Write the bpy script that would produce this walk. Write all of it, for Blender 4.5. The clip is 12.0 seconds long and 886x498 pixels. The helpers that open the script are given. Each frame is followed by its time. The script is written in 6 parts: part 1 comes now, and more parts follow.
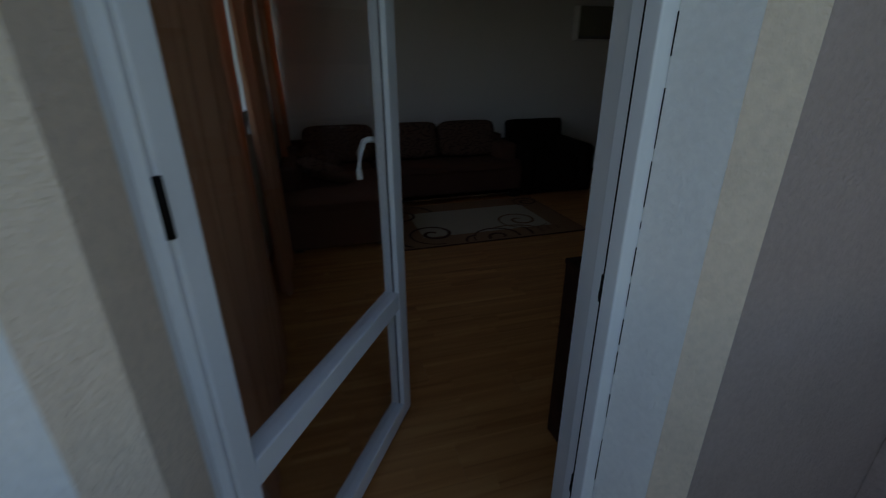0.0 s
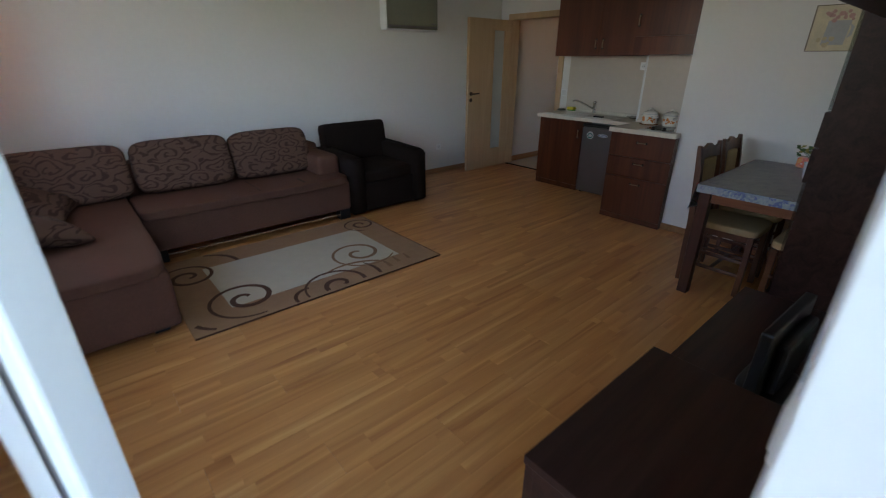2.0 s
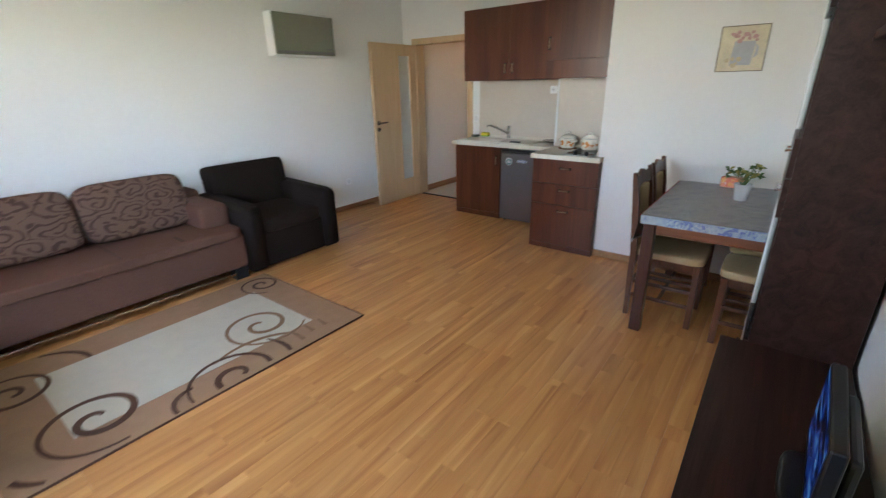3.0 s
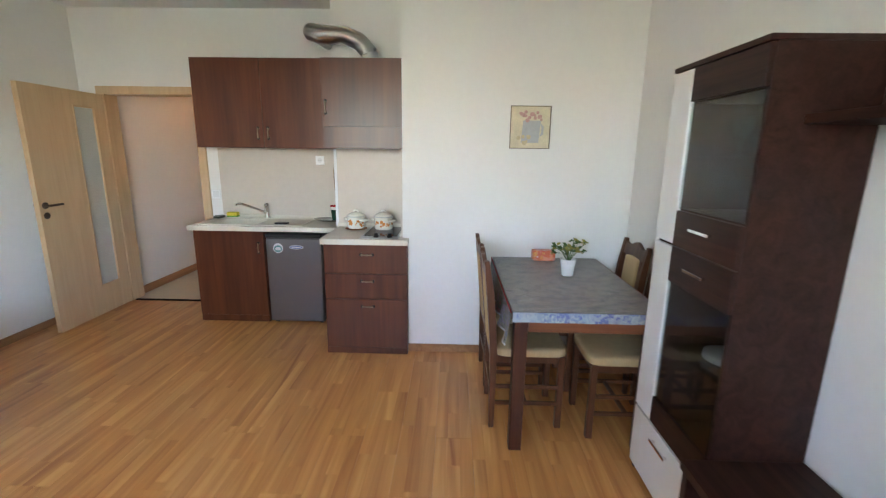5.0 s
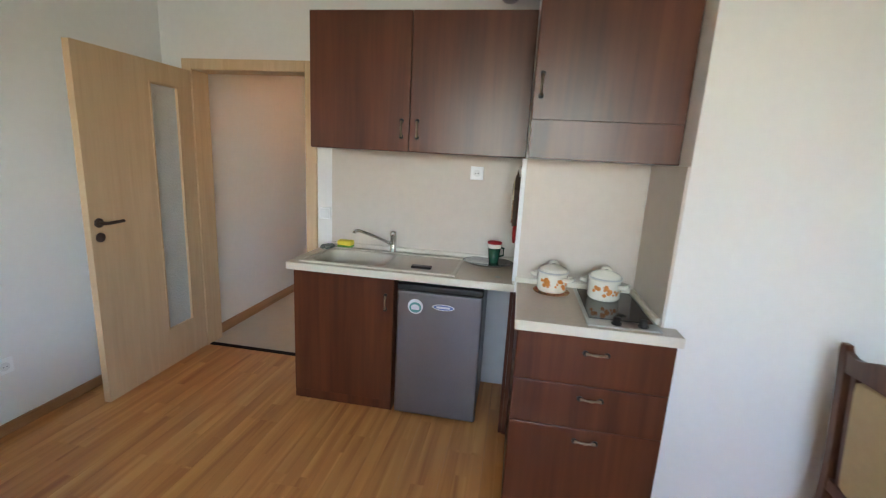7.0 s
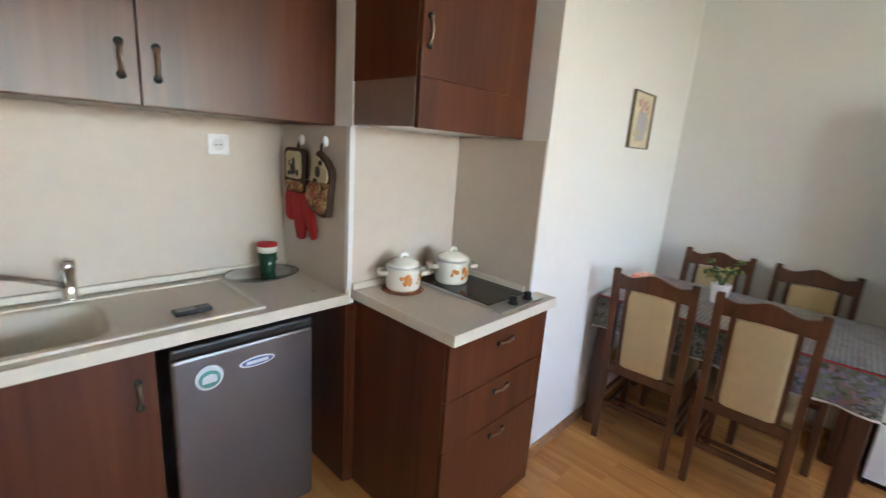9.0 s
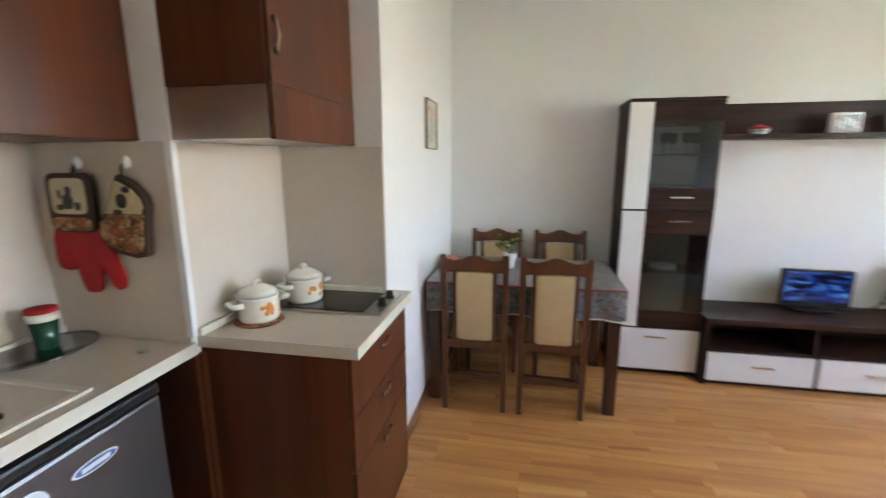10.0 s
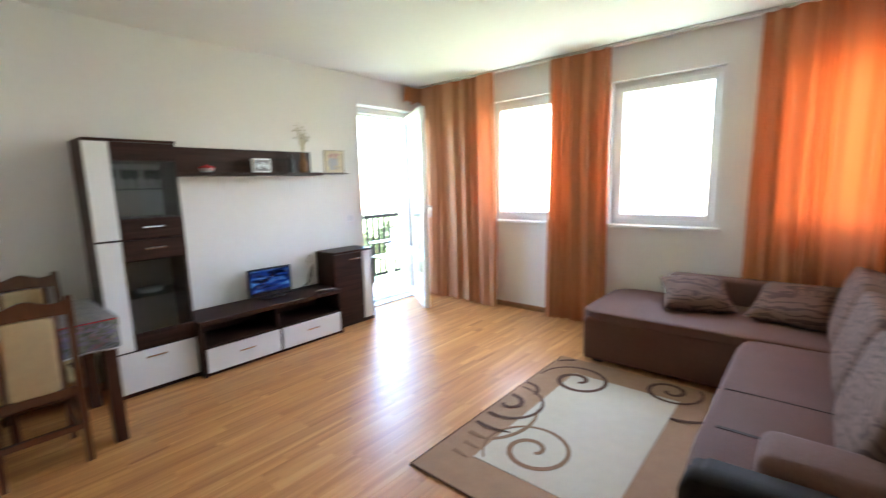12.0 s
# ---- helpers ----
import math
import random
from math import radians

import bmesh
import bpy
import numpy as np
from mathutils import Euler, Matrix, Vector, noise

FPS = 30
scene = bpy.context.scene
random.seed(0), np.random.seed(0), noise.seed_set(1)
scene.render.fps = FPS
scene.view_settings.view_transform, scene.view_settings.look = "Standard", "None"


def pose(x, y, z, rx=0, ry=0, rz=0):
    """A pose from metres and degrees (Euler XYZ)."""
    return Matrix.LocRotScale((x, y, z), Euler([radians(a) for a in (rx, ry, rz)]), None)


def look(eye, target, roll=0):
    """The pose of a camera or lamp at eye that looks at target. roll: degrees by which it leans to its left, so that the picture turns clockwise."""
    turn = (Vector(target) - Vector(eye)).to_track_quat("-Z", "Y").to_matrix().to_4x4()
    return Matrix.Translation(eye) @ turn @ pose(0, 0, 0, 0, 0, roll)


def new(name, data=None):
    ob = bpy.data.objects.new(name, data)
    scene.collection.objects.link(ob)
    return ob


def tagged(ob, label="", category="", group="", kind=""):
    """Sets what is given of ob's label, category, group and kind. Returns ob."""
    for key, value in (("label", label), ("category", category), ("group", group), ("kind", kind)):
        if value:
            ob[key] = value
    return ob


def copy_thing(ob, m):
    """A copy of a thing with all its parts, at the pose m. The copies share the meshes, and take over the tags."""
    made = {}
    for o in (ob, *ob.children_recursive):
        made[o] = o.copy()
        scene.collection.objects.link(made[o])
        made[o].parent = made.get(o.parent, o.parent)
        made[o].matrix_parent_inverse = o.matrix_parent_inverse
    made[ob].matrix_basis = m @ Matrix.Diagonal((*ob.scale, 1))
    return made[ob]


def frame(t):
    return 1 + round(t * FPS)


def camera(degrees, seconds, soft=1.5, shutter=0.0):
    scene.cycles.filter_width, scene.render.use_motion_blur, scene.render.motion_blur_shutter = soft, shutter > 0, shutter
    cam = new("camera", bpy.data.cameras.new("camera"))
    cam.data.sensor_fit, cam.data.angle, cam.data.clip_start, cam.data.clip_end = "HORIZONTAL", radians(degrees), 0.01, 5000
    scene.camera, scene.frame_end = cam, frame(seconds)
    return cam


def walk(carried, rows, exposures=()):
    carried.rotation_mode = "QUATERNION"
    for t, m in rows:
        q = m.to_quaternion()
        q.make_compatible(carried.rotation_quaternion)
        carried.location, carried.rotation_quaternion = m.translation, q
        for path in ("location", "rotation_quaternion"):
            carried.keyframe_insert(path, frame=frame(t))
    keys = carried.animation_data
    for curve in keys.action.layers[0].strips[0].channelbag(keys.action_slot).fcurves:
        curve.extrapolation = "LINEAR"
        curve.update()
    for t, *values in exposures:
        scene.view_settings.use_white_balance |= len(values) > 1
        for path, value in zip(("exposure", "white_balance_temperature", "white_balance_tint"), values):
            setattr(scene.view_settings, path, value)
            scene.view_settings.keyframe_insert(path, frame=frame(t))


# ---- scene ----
cam = camera(91.2, 12.0, soft=1.2, shutter=0.4)

PATH = [
    (0, (0.569, -0.935, 1.457), (1.084, 0.839, 0.691), -0.3),
    (0.2, (0.569, -0.821, 1.459), (1.238, 0.902, 0.694), 0.2),
    (0.5, (0.591, -0.657, 1.456), (1.393, 0.979, 0.631), 0.4),
    (1, (0.705, -0.357, 1.433), (1.629, 1.208, 0.597), -0.1),
    (1.5, (0.836, -0.117, 1.436), (1.994, 1.306, 0.638), 1.1),
    (2, (0.911, -0.007, 1.486), (2.104, 1.385, 0.685), 0.1),
    (2.5, (1.024, 0.268, 1.45), (2.429, 1.504, 0.743), -0.2),
    (3, (1.261, 0.41, 1.499), (2.738, 1.556, 0.789), -1.2),
    (3.5, (1.463, 0.55, 1.515), (3.201, 1.332, 0.907), -1.5),
    (3.7, (1.515, 0.655, 1.505), (3.315, 1.283, 0.9), -1.1),
    (5.3, (2.12, 1.387, 1.506), (4.076, 1.406, 1.09), 0.8),
    (5.5, (2.28, 1.46, 1.489), (4.24, 1.551, 1.099), 0.7),
    (6, (2.629, 1.706, 1.505), (4.567, 1.914, 1.053), -0.3),
    (6.5, (3.002, 1.924, 1.51), (4.922, 2.331, 1.127), -0.0),
    (6.7, (3.115, 2.063, 1.525), (5.033, 2.452, 1.117), 1.6),
    (8.3, (3.92, 2.891, 1.414), (5.806, 2.387, 0.98), 1.7),
    (8.5, (3.981, 2.999, 1.453), (5.747, 2.191, 0.974), 2.2),
    (9, (4.114, 3.194, 1.469), (5.446, 1.772, 1.018), 4.1),
    (9.5, (4.289, 3.304, 1.466), (5.299, 1.624, 1.069), 1.0),
    (10, (4.44, 3.41, 1.456), (4.818, 1.485, 1.068), -0.2),
    (10.5, (4.542, 3.55, 1.46), (4.42, 1.6, 1.031), -1.2),
    (11, (4.495, 3.756, 1.476), (4.037, 1.855, 1.053), -1.3),
    (11.5, (4.516, 3.909, 1.524), (3.508, 2.231, 1.114), -1.5),
    (12, (4.504, 4.033, 1.487), (3.003, 2.745, 1.19), -1.5),
]
EXPOSURES = [(0, 0.0), (0.5, 1.15), (1.0, 1.65), (1.5, 2.45), (2.0, 3.65), (2.5, 4.7), (3.0, 5.15), (3.5, 5.5), (5.5, 5.5), (6.5, 5.4), (8.5, 5.4), (9.0, 5.7), (9.5, 5.6), (10.5, 5.9), (11.5, 5.7), (12.0, 5.55)]
walk(cam, [(t, look(eye, target, roll)) for t, eye, target, roll in PATH], EXPOSURES)

# room numbers: window wall, kitchen wall, TV wall, sofa wall, picture wall, ceiling
WX, KX, TVY, SY, PX, CEIL = 0.12, 6.05, 0.012, 4.73, 5.04, 2.72
CHX, NY = 5.515, 1.64          # front of the duct chase, return wall of the niche
DX0, DX1, DZ = 0.29, 1.245, 2.41  # balcony door opening
JX = 1.24                     # line from which the jamb is set out
WINDOWS = [(1.05, 1.99), (2.46, 3.40), (3.82, 4.64)]
WZ0, WZ1 = 1.045, 2.41
HY0, HY1, HZ = 3.675, 4.49, 1.99  # hall door opening

# ---- world and light ----
world = bpy.data.worlds.new("sky")
scene.world = world
world.use_nodes = True
wn = world.node_tree
sky = wn.nodes.new("ShaderNodeTexSky")
sky.sky_type = 'NISHITA'
sky.sun_disc = False
sky.sun_elevation = radians(52)
sky.sun_rotation = radians(40)
bg = wn.nodes["Background"]
bg.inputs[1].default_value = 0.15
wn.links.new(sky.outputs[0], bg.inputs[0])

sun = new("sun", bpy.data.lights.new("sun", 'SUN'))
sun.data.energy, sun.data.angle, sun.data.color = 3.0, radians(0.5), (1.0, 0.95, 0.88)
sun.matrix_world = look((0, 0, 10), (-0.55, -0.62, 10 - 1.05))


def sky_lamp(x, y, z, w, h, tx, ty, power):
    lamp = new("window_light", bpy.data.lights.new("window_light", 'AREA'))
    lamp.data.shape, lamp.data.size, lamp.data.size_y = 'RECTANGLE', w, h
    lamp.data.energy, lamp.data.color = power, (0.93, 0.96, 1.0)
    lamp.matrix_world = look((x, y, z), (tx, ty, z - 0.05))
    return lamp


for y0, y1 in WINDOWS:
    sky_lamp(WX - 0.45, (y0 + y1) / 2, (WZ0 + WZ1) / 2, y1 - y0 + 0.3, WZ1 - WZ0 + 0.3, 5, (y0 + y1) / 2, 1.0)


# ---- materials ----
def material(name, color, rough=0.6, metal=0.0, var=0.08, scale=6.0, bump=0.0, bump_scale=60.0, spec=0.5, coat=0.0):
    """Principled surface with a coarse and a fine colour variation and fine relief."""
    m = bpy.data.materials.new(name)
    m.use_nodes = True
    n, l = m.node_tree.nodes, m.node_tree.links
    p = n["Principled BSDF"]
    p.inputs["Roughness"].default_value, p.inputs["Metallic"].default_value = rough, metal
    p.inputs["Specular IOR Level"].default_value = spec
    p.inputs["Coat Weight"].default_value = coat
    tc = n.new("ShaderNodeTexCoord")
    a, b = n.new("ShaderNodeTexNoise"), n.new("ShaderNodeTexNoise")
    a.inputs["Scale"].default_value, b.inputs["Scale"].default_value = scale, scale * 13
    a.inputs["Detail"].default_value = 4
    add = n.new("ShaderNodeMath")
    add.operation = 'ADD'
    mp = n.new("ShaderNodeMapRange")
    mp.inputs[1].default_value, mp.inputs[2].default_value = 0.6, 1.4
    mp.inputs[3].default_value, mp.inputs[4].default_value = 1 - var, 1 + var
    mix = n.new("ShaderNodeMix")
    mix.data_type, mix.blend_type = 'RGBA', 'MULTIPLY'
    mix.inputs[0].default_value = 1.0
    mix.inputs[6].default_value = (*color, 1)
    for t in (a, b):
        l.new(tc.outputs["Object"], t.inputs["Vector"])
    l.new(a.outputs[0], add.inputs[0]), l.new(b.outputs[0], add.inputs[1])
    l.new(add.outputs[0], mp.inputs[0])
    l.new(mp.outputs[0], mix.inputs[7])
    l.new(mix.outputs[2], p.inputs["Base Color"])
    if bump:
        c, bp = n.new("ShaderNodeTexNoise"), n.new("ShaderNodeBump")
        c.inputs["Scale"].default_value = bump_scale
        c.inputs["Detail"].default_value = 5
        bp.inputs["Strength"].default_value, bp.inputs["Distance"].default_value = bump, 0.01
        l.new(tc.outputs["Object"], c.inputs["Vector"])
        l.new(c.outputs[0], bp.inputs["Height"])
        l.new(bp.outputs[0], p.inputs["Normal"])
    return m


def ramp_of(n, stops):
    r = n.new("ShaderNodeValToRGB")
    e = r.color_ramp.elements
    e[0].position, e[0].color = stops[0][0], (*stops[0][1], 1)
    e[1].position, e[1].color = stops[-1][0], (*stops[-1][1], 1)
    for pos, c in stops[1:-1]:
        e.new(pos).color = (*c, 1)
    return r


def wood(name, dark, light, rough=0.35, axis=2, grain=9.0, coat=0.0, spec=0.45):
    """Wood or wood-print with grain stretched along one axis."""
    m = bpy.data.materials.new(name)
    m.use_nodes = True
    n, l = m.node_tree.nodes, m.node_tree.links
    p = n["Principled BSDF"]
    p.inputs["Roughness"].default_value = rough
    p.inputs["Coat Weight"].default_value = coat
    p.inputs["Specular IOR Level"].default_value = spec
    tc, mp, info = n.new("ShaderNodeTexCoord"), n.new("ShaderNodeMapping"), n.new("ShaderNodeObjectInfo")
    s = [grain, grain, grain]
    s[axis] = grain * 0.06
    mp.inputs["Scale"].default_value = s
    l.new(tc.outputs["Object"], mp.inputs["Vector"])
    off = n.new("ShaderNodeVectorMath")
    off.operation = 'SCALE'
    off.inputs[0].default_value = (31, 17, 23)
    l.new(info.outputs["Random"], off.inputs["Scale"])
    l.new(off.outputs[0], mp.inputs["Location"])
    a, b = n.new("ShaderNodeTexNoise"), n.new("ShaderNodeTexNoise")
    a.inputs["Scale"].default_value, a.inputs["Detail"].default_value, a.inputs["Distortion"].default_value = 1.0, 5, 1.2
    b.inputs["Scale"].default_value, b.inputs["Detail"].default_value = 7.0, 3
    l.new(mp.outputs[0], a.inputs["Vector"]), l.new(mp.outputs[0], b.inputs["Vector"])
    mx = n.new("ShaderNodeMath")
    mx.operation = 'MULTIPLY_ADD'
    mx.inputs[1].default_value = 0.35
    l.new(b.outputs[0], mx.inputs[0]), l.new(a.outputs[0], mx.inputs[2])
    r = ramp_of(n, [(0.48, dark), (0.85, light)])
    l.new(mx.outputs[0], r.inputs[0])
    out = r.outputs[0]
    l.new(out, p.inputs["Base Color"])
    bp = n.new("ShaderNodeBump")
    bp.inputs["Strength"].default_value, bp.inputs["Distance"].default_value = 0.06, 0.004
    l.new(mx.outputs[0], bp.inputs["Height"])
    l.new(bp.outputs[0], p.inputs["Normal"])
    return m


def laminate(name):
    """Three-strip wood laminate: each board carries strips of its own tint, with grain along x."""
    m = bpy.data.materials.new(name)
    m.use_nodes = True
    n, l = m.node_tree.nodes, m.node_tree.links
    p = n["Principled BSDF"]
    p.inputs["Roughness"].default_value = 0.33
    p.inputs["Specular IOR Level"].default_value = 0.42
    tc, info = n.new("ShaderNodeTexCoord"), n.new("ShaderNodeObjectInfo")
    off = n.new("ShaderNodeVectorMath")
    off.operation = 'SCALE'
    off.inputs[0].default_value = (7.3, 0.0, 11.0)
    l.new(info.outputs["Random"], off.inputs["Scale"])
    at = n.new("ShaderNodeVectorMath")
    l.new(tc.outputs["Object"], at.inputs[0]), l.new(off.outputs[0], at.inputs[1])
    bk = n.new("ShaderNodeTexBrick")
    bk.inputs["Color1"].default_value, bk.inputs["Color2"].default_value = (0, 0, 0, 1), (1, 1, 1, 1)
    bk.inputs["Mortar"].default_value = (0.5, 0.5, 0.5, 1)
    bk.inputs["Scale"].default_value = 1.0
    bk.inputs["Mortar Size"].default_value = 0.0006
    bk.inputs["Brick Width"].default_value, bk.inputs["Row Height"].default_value = 0.78, 0.0645
    bk.offset = 0.37
    l.new(at.outputs[0], bk.inputs["Vector"])
    mp = n.new("ShaderNodeMapping")
    mp.inputs["Scale"].default_value = (0.75, 11, 10)
    l.new(at.outputs[0], mp.inputs["Vector"])
    sh = n.new("ShaderNodeVectorMath")
    sh.operation = 'MULTIPLY_ADD'
    sh.inputs[1].default_value = (9, 5, 13)
    l.new(bk.outputs["Color"], sh.inputs[0]), l.new(mp.outputs[0], sh.inputs[2])
    g = n.new("ShaderNodeTexNoise")
    g.inputs["Scale"].default_value, g.inputs["Detail"].default_value, g.inputs["Distortion"].default_value = 1.0, 5, 1.0
    l.new(sh.outputs[0], g.inputs["Vector"])
    r = ramp_of(n, [(0.24, (0.385, 0.134, 0.036)), (0.42, (0.54, 0.230, 0.070)), (0.57, (0.63, 0.292, 0.095)), (0.76, (0.75, 0.40, 0.15))])
    l.new(g.outputs[0], r.inputs[0])
    tint = n.new("ShaderNodeMapRange")
    tint.inputs[3].default_value, tint.inputs[4].default_value = 0.955, 1.045
    l.new(bk.outputs["Color"], tint.inputs[0])
    hv = n.new("ShaderNodeHueSaturation")
    l.new(tint.outputs[0], hv.inputs["Value"]), l.new(r.outputs[0], hv.inputs["Color"])
    l.new(hv.outputs[0], p.inputs["Base Color"])
    bp = n.new("ShaderNodeBump")
    bp.inputs["Strength"].default_value, bp.inputs["Distance"].default_value = 0.05, 0.003
    l.new(g.outputs[0], bp.inputs["Height"])
    l.new(bp.outputs[0], p.inputs["Normal"])
    return m


def swirl_fabric(name, ground, motif, scale=5.0):
    """Woven upholstery with a scrolling leaf motif."""
    m = bpy.data.materials.new(name)
    m.use_nodes = True
    n, l = m.node_tree.nodes, m.node_tree.links
    p = n["Principled BSDF"]
    p.inputs["Roughness"].default_value = 0.85
    tc, info = n.new("ShaderNodeTexCoord"), n.new("ShaderNodeObjectInfo")
    off = n.new("ShaderNodeVectorMath")
    off.operation = 'SCALE'
    off.inputs[0].default_value = (3, 5, 7)
    l.new(info.outputs["Random"], off.inputs["Scale"])
    at = n.new("ShaderNodeVectorMath")
    l.new(tc.outputs["Object"], at.inputs[0]), l.new(off.outputs[0], at.inputs[1])
    wob = n.new("ShaderNodeTexNoise")
    wob.inputs["Scale"].default_value, wob.inputs["Detail"].default_value = 9.0, 1
    l.new(at.outputs[0], wob.inputs["Vector"])
    wm = n.new("ShaderNodeVectorMath")
    wm.operation = 'MULTIPLY_ADD'
    wm.inputs[1].default_value = (0.09, 0.09, 0.09)
    l.new(wob.outputs["Color"], wm.inputs[0]), l.new(at.outputs[0], wm.inputs[2])
    flat = n.new("ShaderNodeVectorMath")
    flat.operation = 'MULTIPLY'
    flat.inputs[1].default_value = (0.55, 0, 1.25)
    l.new(wm.outputs[0], flat.inputs[0])
    vo = n.new("ShaderNodeTexVoronoi")
    vo.inputs["Scale"].default_value = scale
    l.new(flat.outputs[0], vo.inputs["Vector"])
    sub = n.new("ShaderNodeVectorMath")
    sub.operation = 'SUBTRACT'
    l.new(flat.outputs[0], sub.inputs[0]), l.new(vo.outputs["Position"], sub.inputs[1])
    sp = n.new("ShaderNodeSeparateXYZ")
    l.new(sub.outputs[0], sp.inputs[0])
    an = n.new("ShaderNodeMath")
    an.operation = 'ARCTAN2'
    l.new(sp.outputs["X"], an.inputs[0]), l.new(sp.outputs["Z"], an.inputs[1])
    di = n.new("ShaderNodeMath")
    di.operation = 'MULTIPLY_ADD'
    di.inputs[1].default_value = 19.0
    l.new(vo.outputs["Distance"], di.inputs[0]), l.new(an.outputs[0], di.inputs[2])
    w = n.new("ShaderNodeMath")
    w.operation = 'SINE'
    l.new(di.outputs[0], w.inputs[0])
    p.inputs["Specular IOR Level"].default_value = 0.2
    r = ramp_of(n, [(0.42, ground), (0.66, motif)])
    l.new(w.outputs[0], r.inputs[0])
    nz = n.new("ShaderNodeTexNoise")
    nz.inputs["Scale"].default_value = 260
    l.new(tc.outputs["Object"], nz.inputs["Vector"])
    bp = n.new("ShaderNodeBump")
    bp.inputs["Strength"].default_value, bp.inputs["Distance"].default_value = 0.3, 0.002
    l.new(nz.outputs[0], bp.inputs["Height"])
    l.new(bp.outputs[0], p.inputs["Normal"])
    l.new(r.outputs[0], p.inputs["Base Color"])
    return m


def print_cloth(name, stops, scale, rough=0.5, coat=0.0):
    """Printed cloth: blotches of several colours."""
    m = bpy.data.materials.new(name)
    m.use_nodes = True
    n, l = m.node_tree.nodes, m.node_tree.links
    p = n["Principled BSDF"]
    p.inputs["Roughness"].default_value = rough
    p.inputs["Coat Weight"].default_value = coat
    p.inputs["Coat Roughness"].default_value = 0.15
    tc, v, nz = n.new("ShaderNodeTexCoord"), n.new("ShaderNodeTexVoronoi"), n.new("ShaderNodeTexNoise")
    nz.inputs["Scale"].default_value, nz.inputs["Detail"].default_value = scale * 1.3, 4
    v.inputs["Scale"].default_value = scale
    l.new(tc.outputs["Object"], nz.inputs["Vector"])
    mx = n.new("ShaderNodeMix")
    mx.data_type = 'VECTOR'
    mx.inputs[0].default_value = 0.25
    l.new(tc.outputs["Object"], mx.inputs[4]), l.new(nz.outputs["Color"], mx.inputs[5])
    l.new(mx.outputs[1], v.inputs["Vector"])
    sep = n.new("ShaderNodeSeparateColor")
    l.new(v.outputs["Color"], sep.inputs[0])
    r = ramp_of(n, stops)
    l.new(sep.outputs[0], r.inputs[0])
    l.new(r.outputs[0], p.inputs["Base Color"])
    bp = n.new("ShaderNodeBump")
    bp.inputs["Strength"].default_value, bp.inputs["Distance"].default_value = 0.3, 0.006
    l.new(nz.outputs[0], bp.inputs["Height"])
    l.new(bp.outputs[0], p.inputs["Normal"])
    return m


def ribbed_cloth(name):
    """Grey glossy table plastic with fine ribs across and a faint print."""
    m = bpy.data.materials.new(name)
    m.use_nodes = True
    n, l = m.node_tree.nodes, m.node_tree.links
    p = n["Principled BSDF"]
    p.inputs["Roughness"].default_value = 0.3
    tc, wv, nz, wr = (n.new("ShaderNode" + k) for k in ("TexCoord", "TexWave", "TexNoise", "TexNoise"))
    wv.inputs["Scale"].default_value, wv.inputs["Distortion"].default_value = 17.0, 2.2
    wv.inputs["Detail"].default_value, wv.inputs["Detail Scale"].default_value = 2, 0.5
    nz.inputs["Scale"].default_value, nz.inputs["Detail"].default_value = 16, 5
    wr.inputs["Scale"].default_value, wr.inputs["Detail"].default_value = 9, 3
    for t in (wv, nz, wr):
        l.new(tc.outputs["Object"], t.inputs["Vector"])
    r = ramp_of(n, [(0.0, (0.13, 0.12, 0.125)), (0.5, (0.21, 0.195, 0.20)), (1.0, (0.34, 0.32, 0.33))])
    r2 = ramp_of(n, [(0.36, (0.62, 0.64, 0.74)), (0.5, (1.0, 0.98, 0.97)), (0.64, (1.12, 1.08, 1.0))])
    l.new(wv.outputs["Fac"], r.inputs[0]), l.new(nz.outputs[0], r2.inputs[0])
    mx = n.new("ShaderNodeMix")
    mx.data_type, mx.blend_type = 'RGBA', 'MULTIPLY'
    mx.inputs[0].default_value = 1.0
    l.new(r.outputs[0], mx.inputs[6]), l.new(r2.outputs[0], mx.inputs[7])
    l.new(mx.outputs[2], p.inputs["Base Color"])
    ad = n.new("ShaderNodeMath")
    ad.operation = 'MULTIPLY_ADD'
    ad.inputs[1].default_value = 2.0
    l.new(wr.outputs[0], ad.inputs[0]), l.new(wv.outputs["Fac"], ad.inputs[2])
    bp = n.new("ShaderNodeBump")
    bp.inputs["Strength"].default_value, bp.inputs["Distance"].default_value = 0.35, 0.004
    l.new(ad.outputs[0], bp.inputs["Height"])
    l.new(bp.outputs[0], p.inputs["Normal"])
    return m


def glass_of(name, color=(1, 1, 1), rough=0.0, alpha=0.12):
    """Thin pane: clear with a gloss."""
    m = bpy.data.materials.new(name)
    m.use_nodes = True
    n, l = m.node_tree.nodes, m.node_tree.links
    n.remove(n["Principled BSDF"])
    t, g, mx, lw, pw, ma = (n.new("ShaderNode" + k) for k in ("BsdfTransparent", "BsdfGlossy", "MixShader", "LayerWeight", "Math", "Math"))
    t.inputs[0].default_value = (*color, 1)
    g.inputs["Roughness"].default_value = rough
    lw.inputs[0].default_value = 0.5
    pw.operation, ma.operation = 'POWER', 'MULTIPLY_ADD'
    pw.inputs[1].default_value = 4.0
    ma.inputs[1].default_value, ma.inputs[2].default_value = 0.6, 0.035
    l.new(lw.outputs["Facing"], pw.inputs[0]), l.new(pw.outputs[0], ma.inputs[0])
    l.new(ma.outputs[0], mx.inputs[0]), l.new(t.outputs[0], mx.inputs[1]), l.new(g.outputs[0], mx.inputs[2])
    l.new(mx.outputs[0], n["Material Output"].inputs[0])
    return m


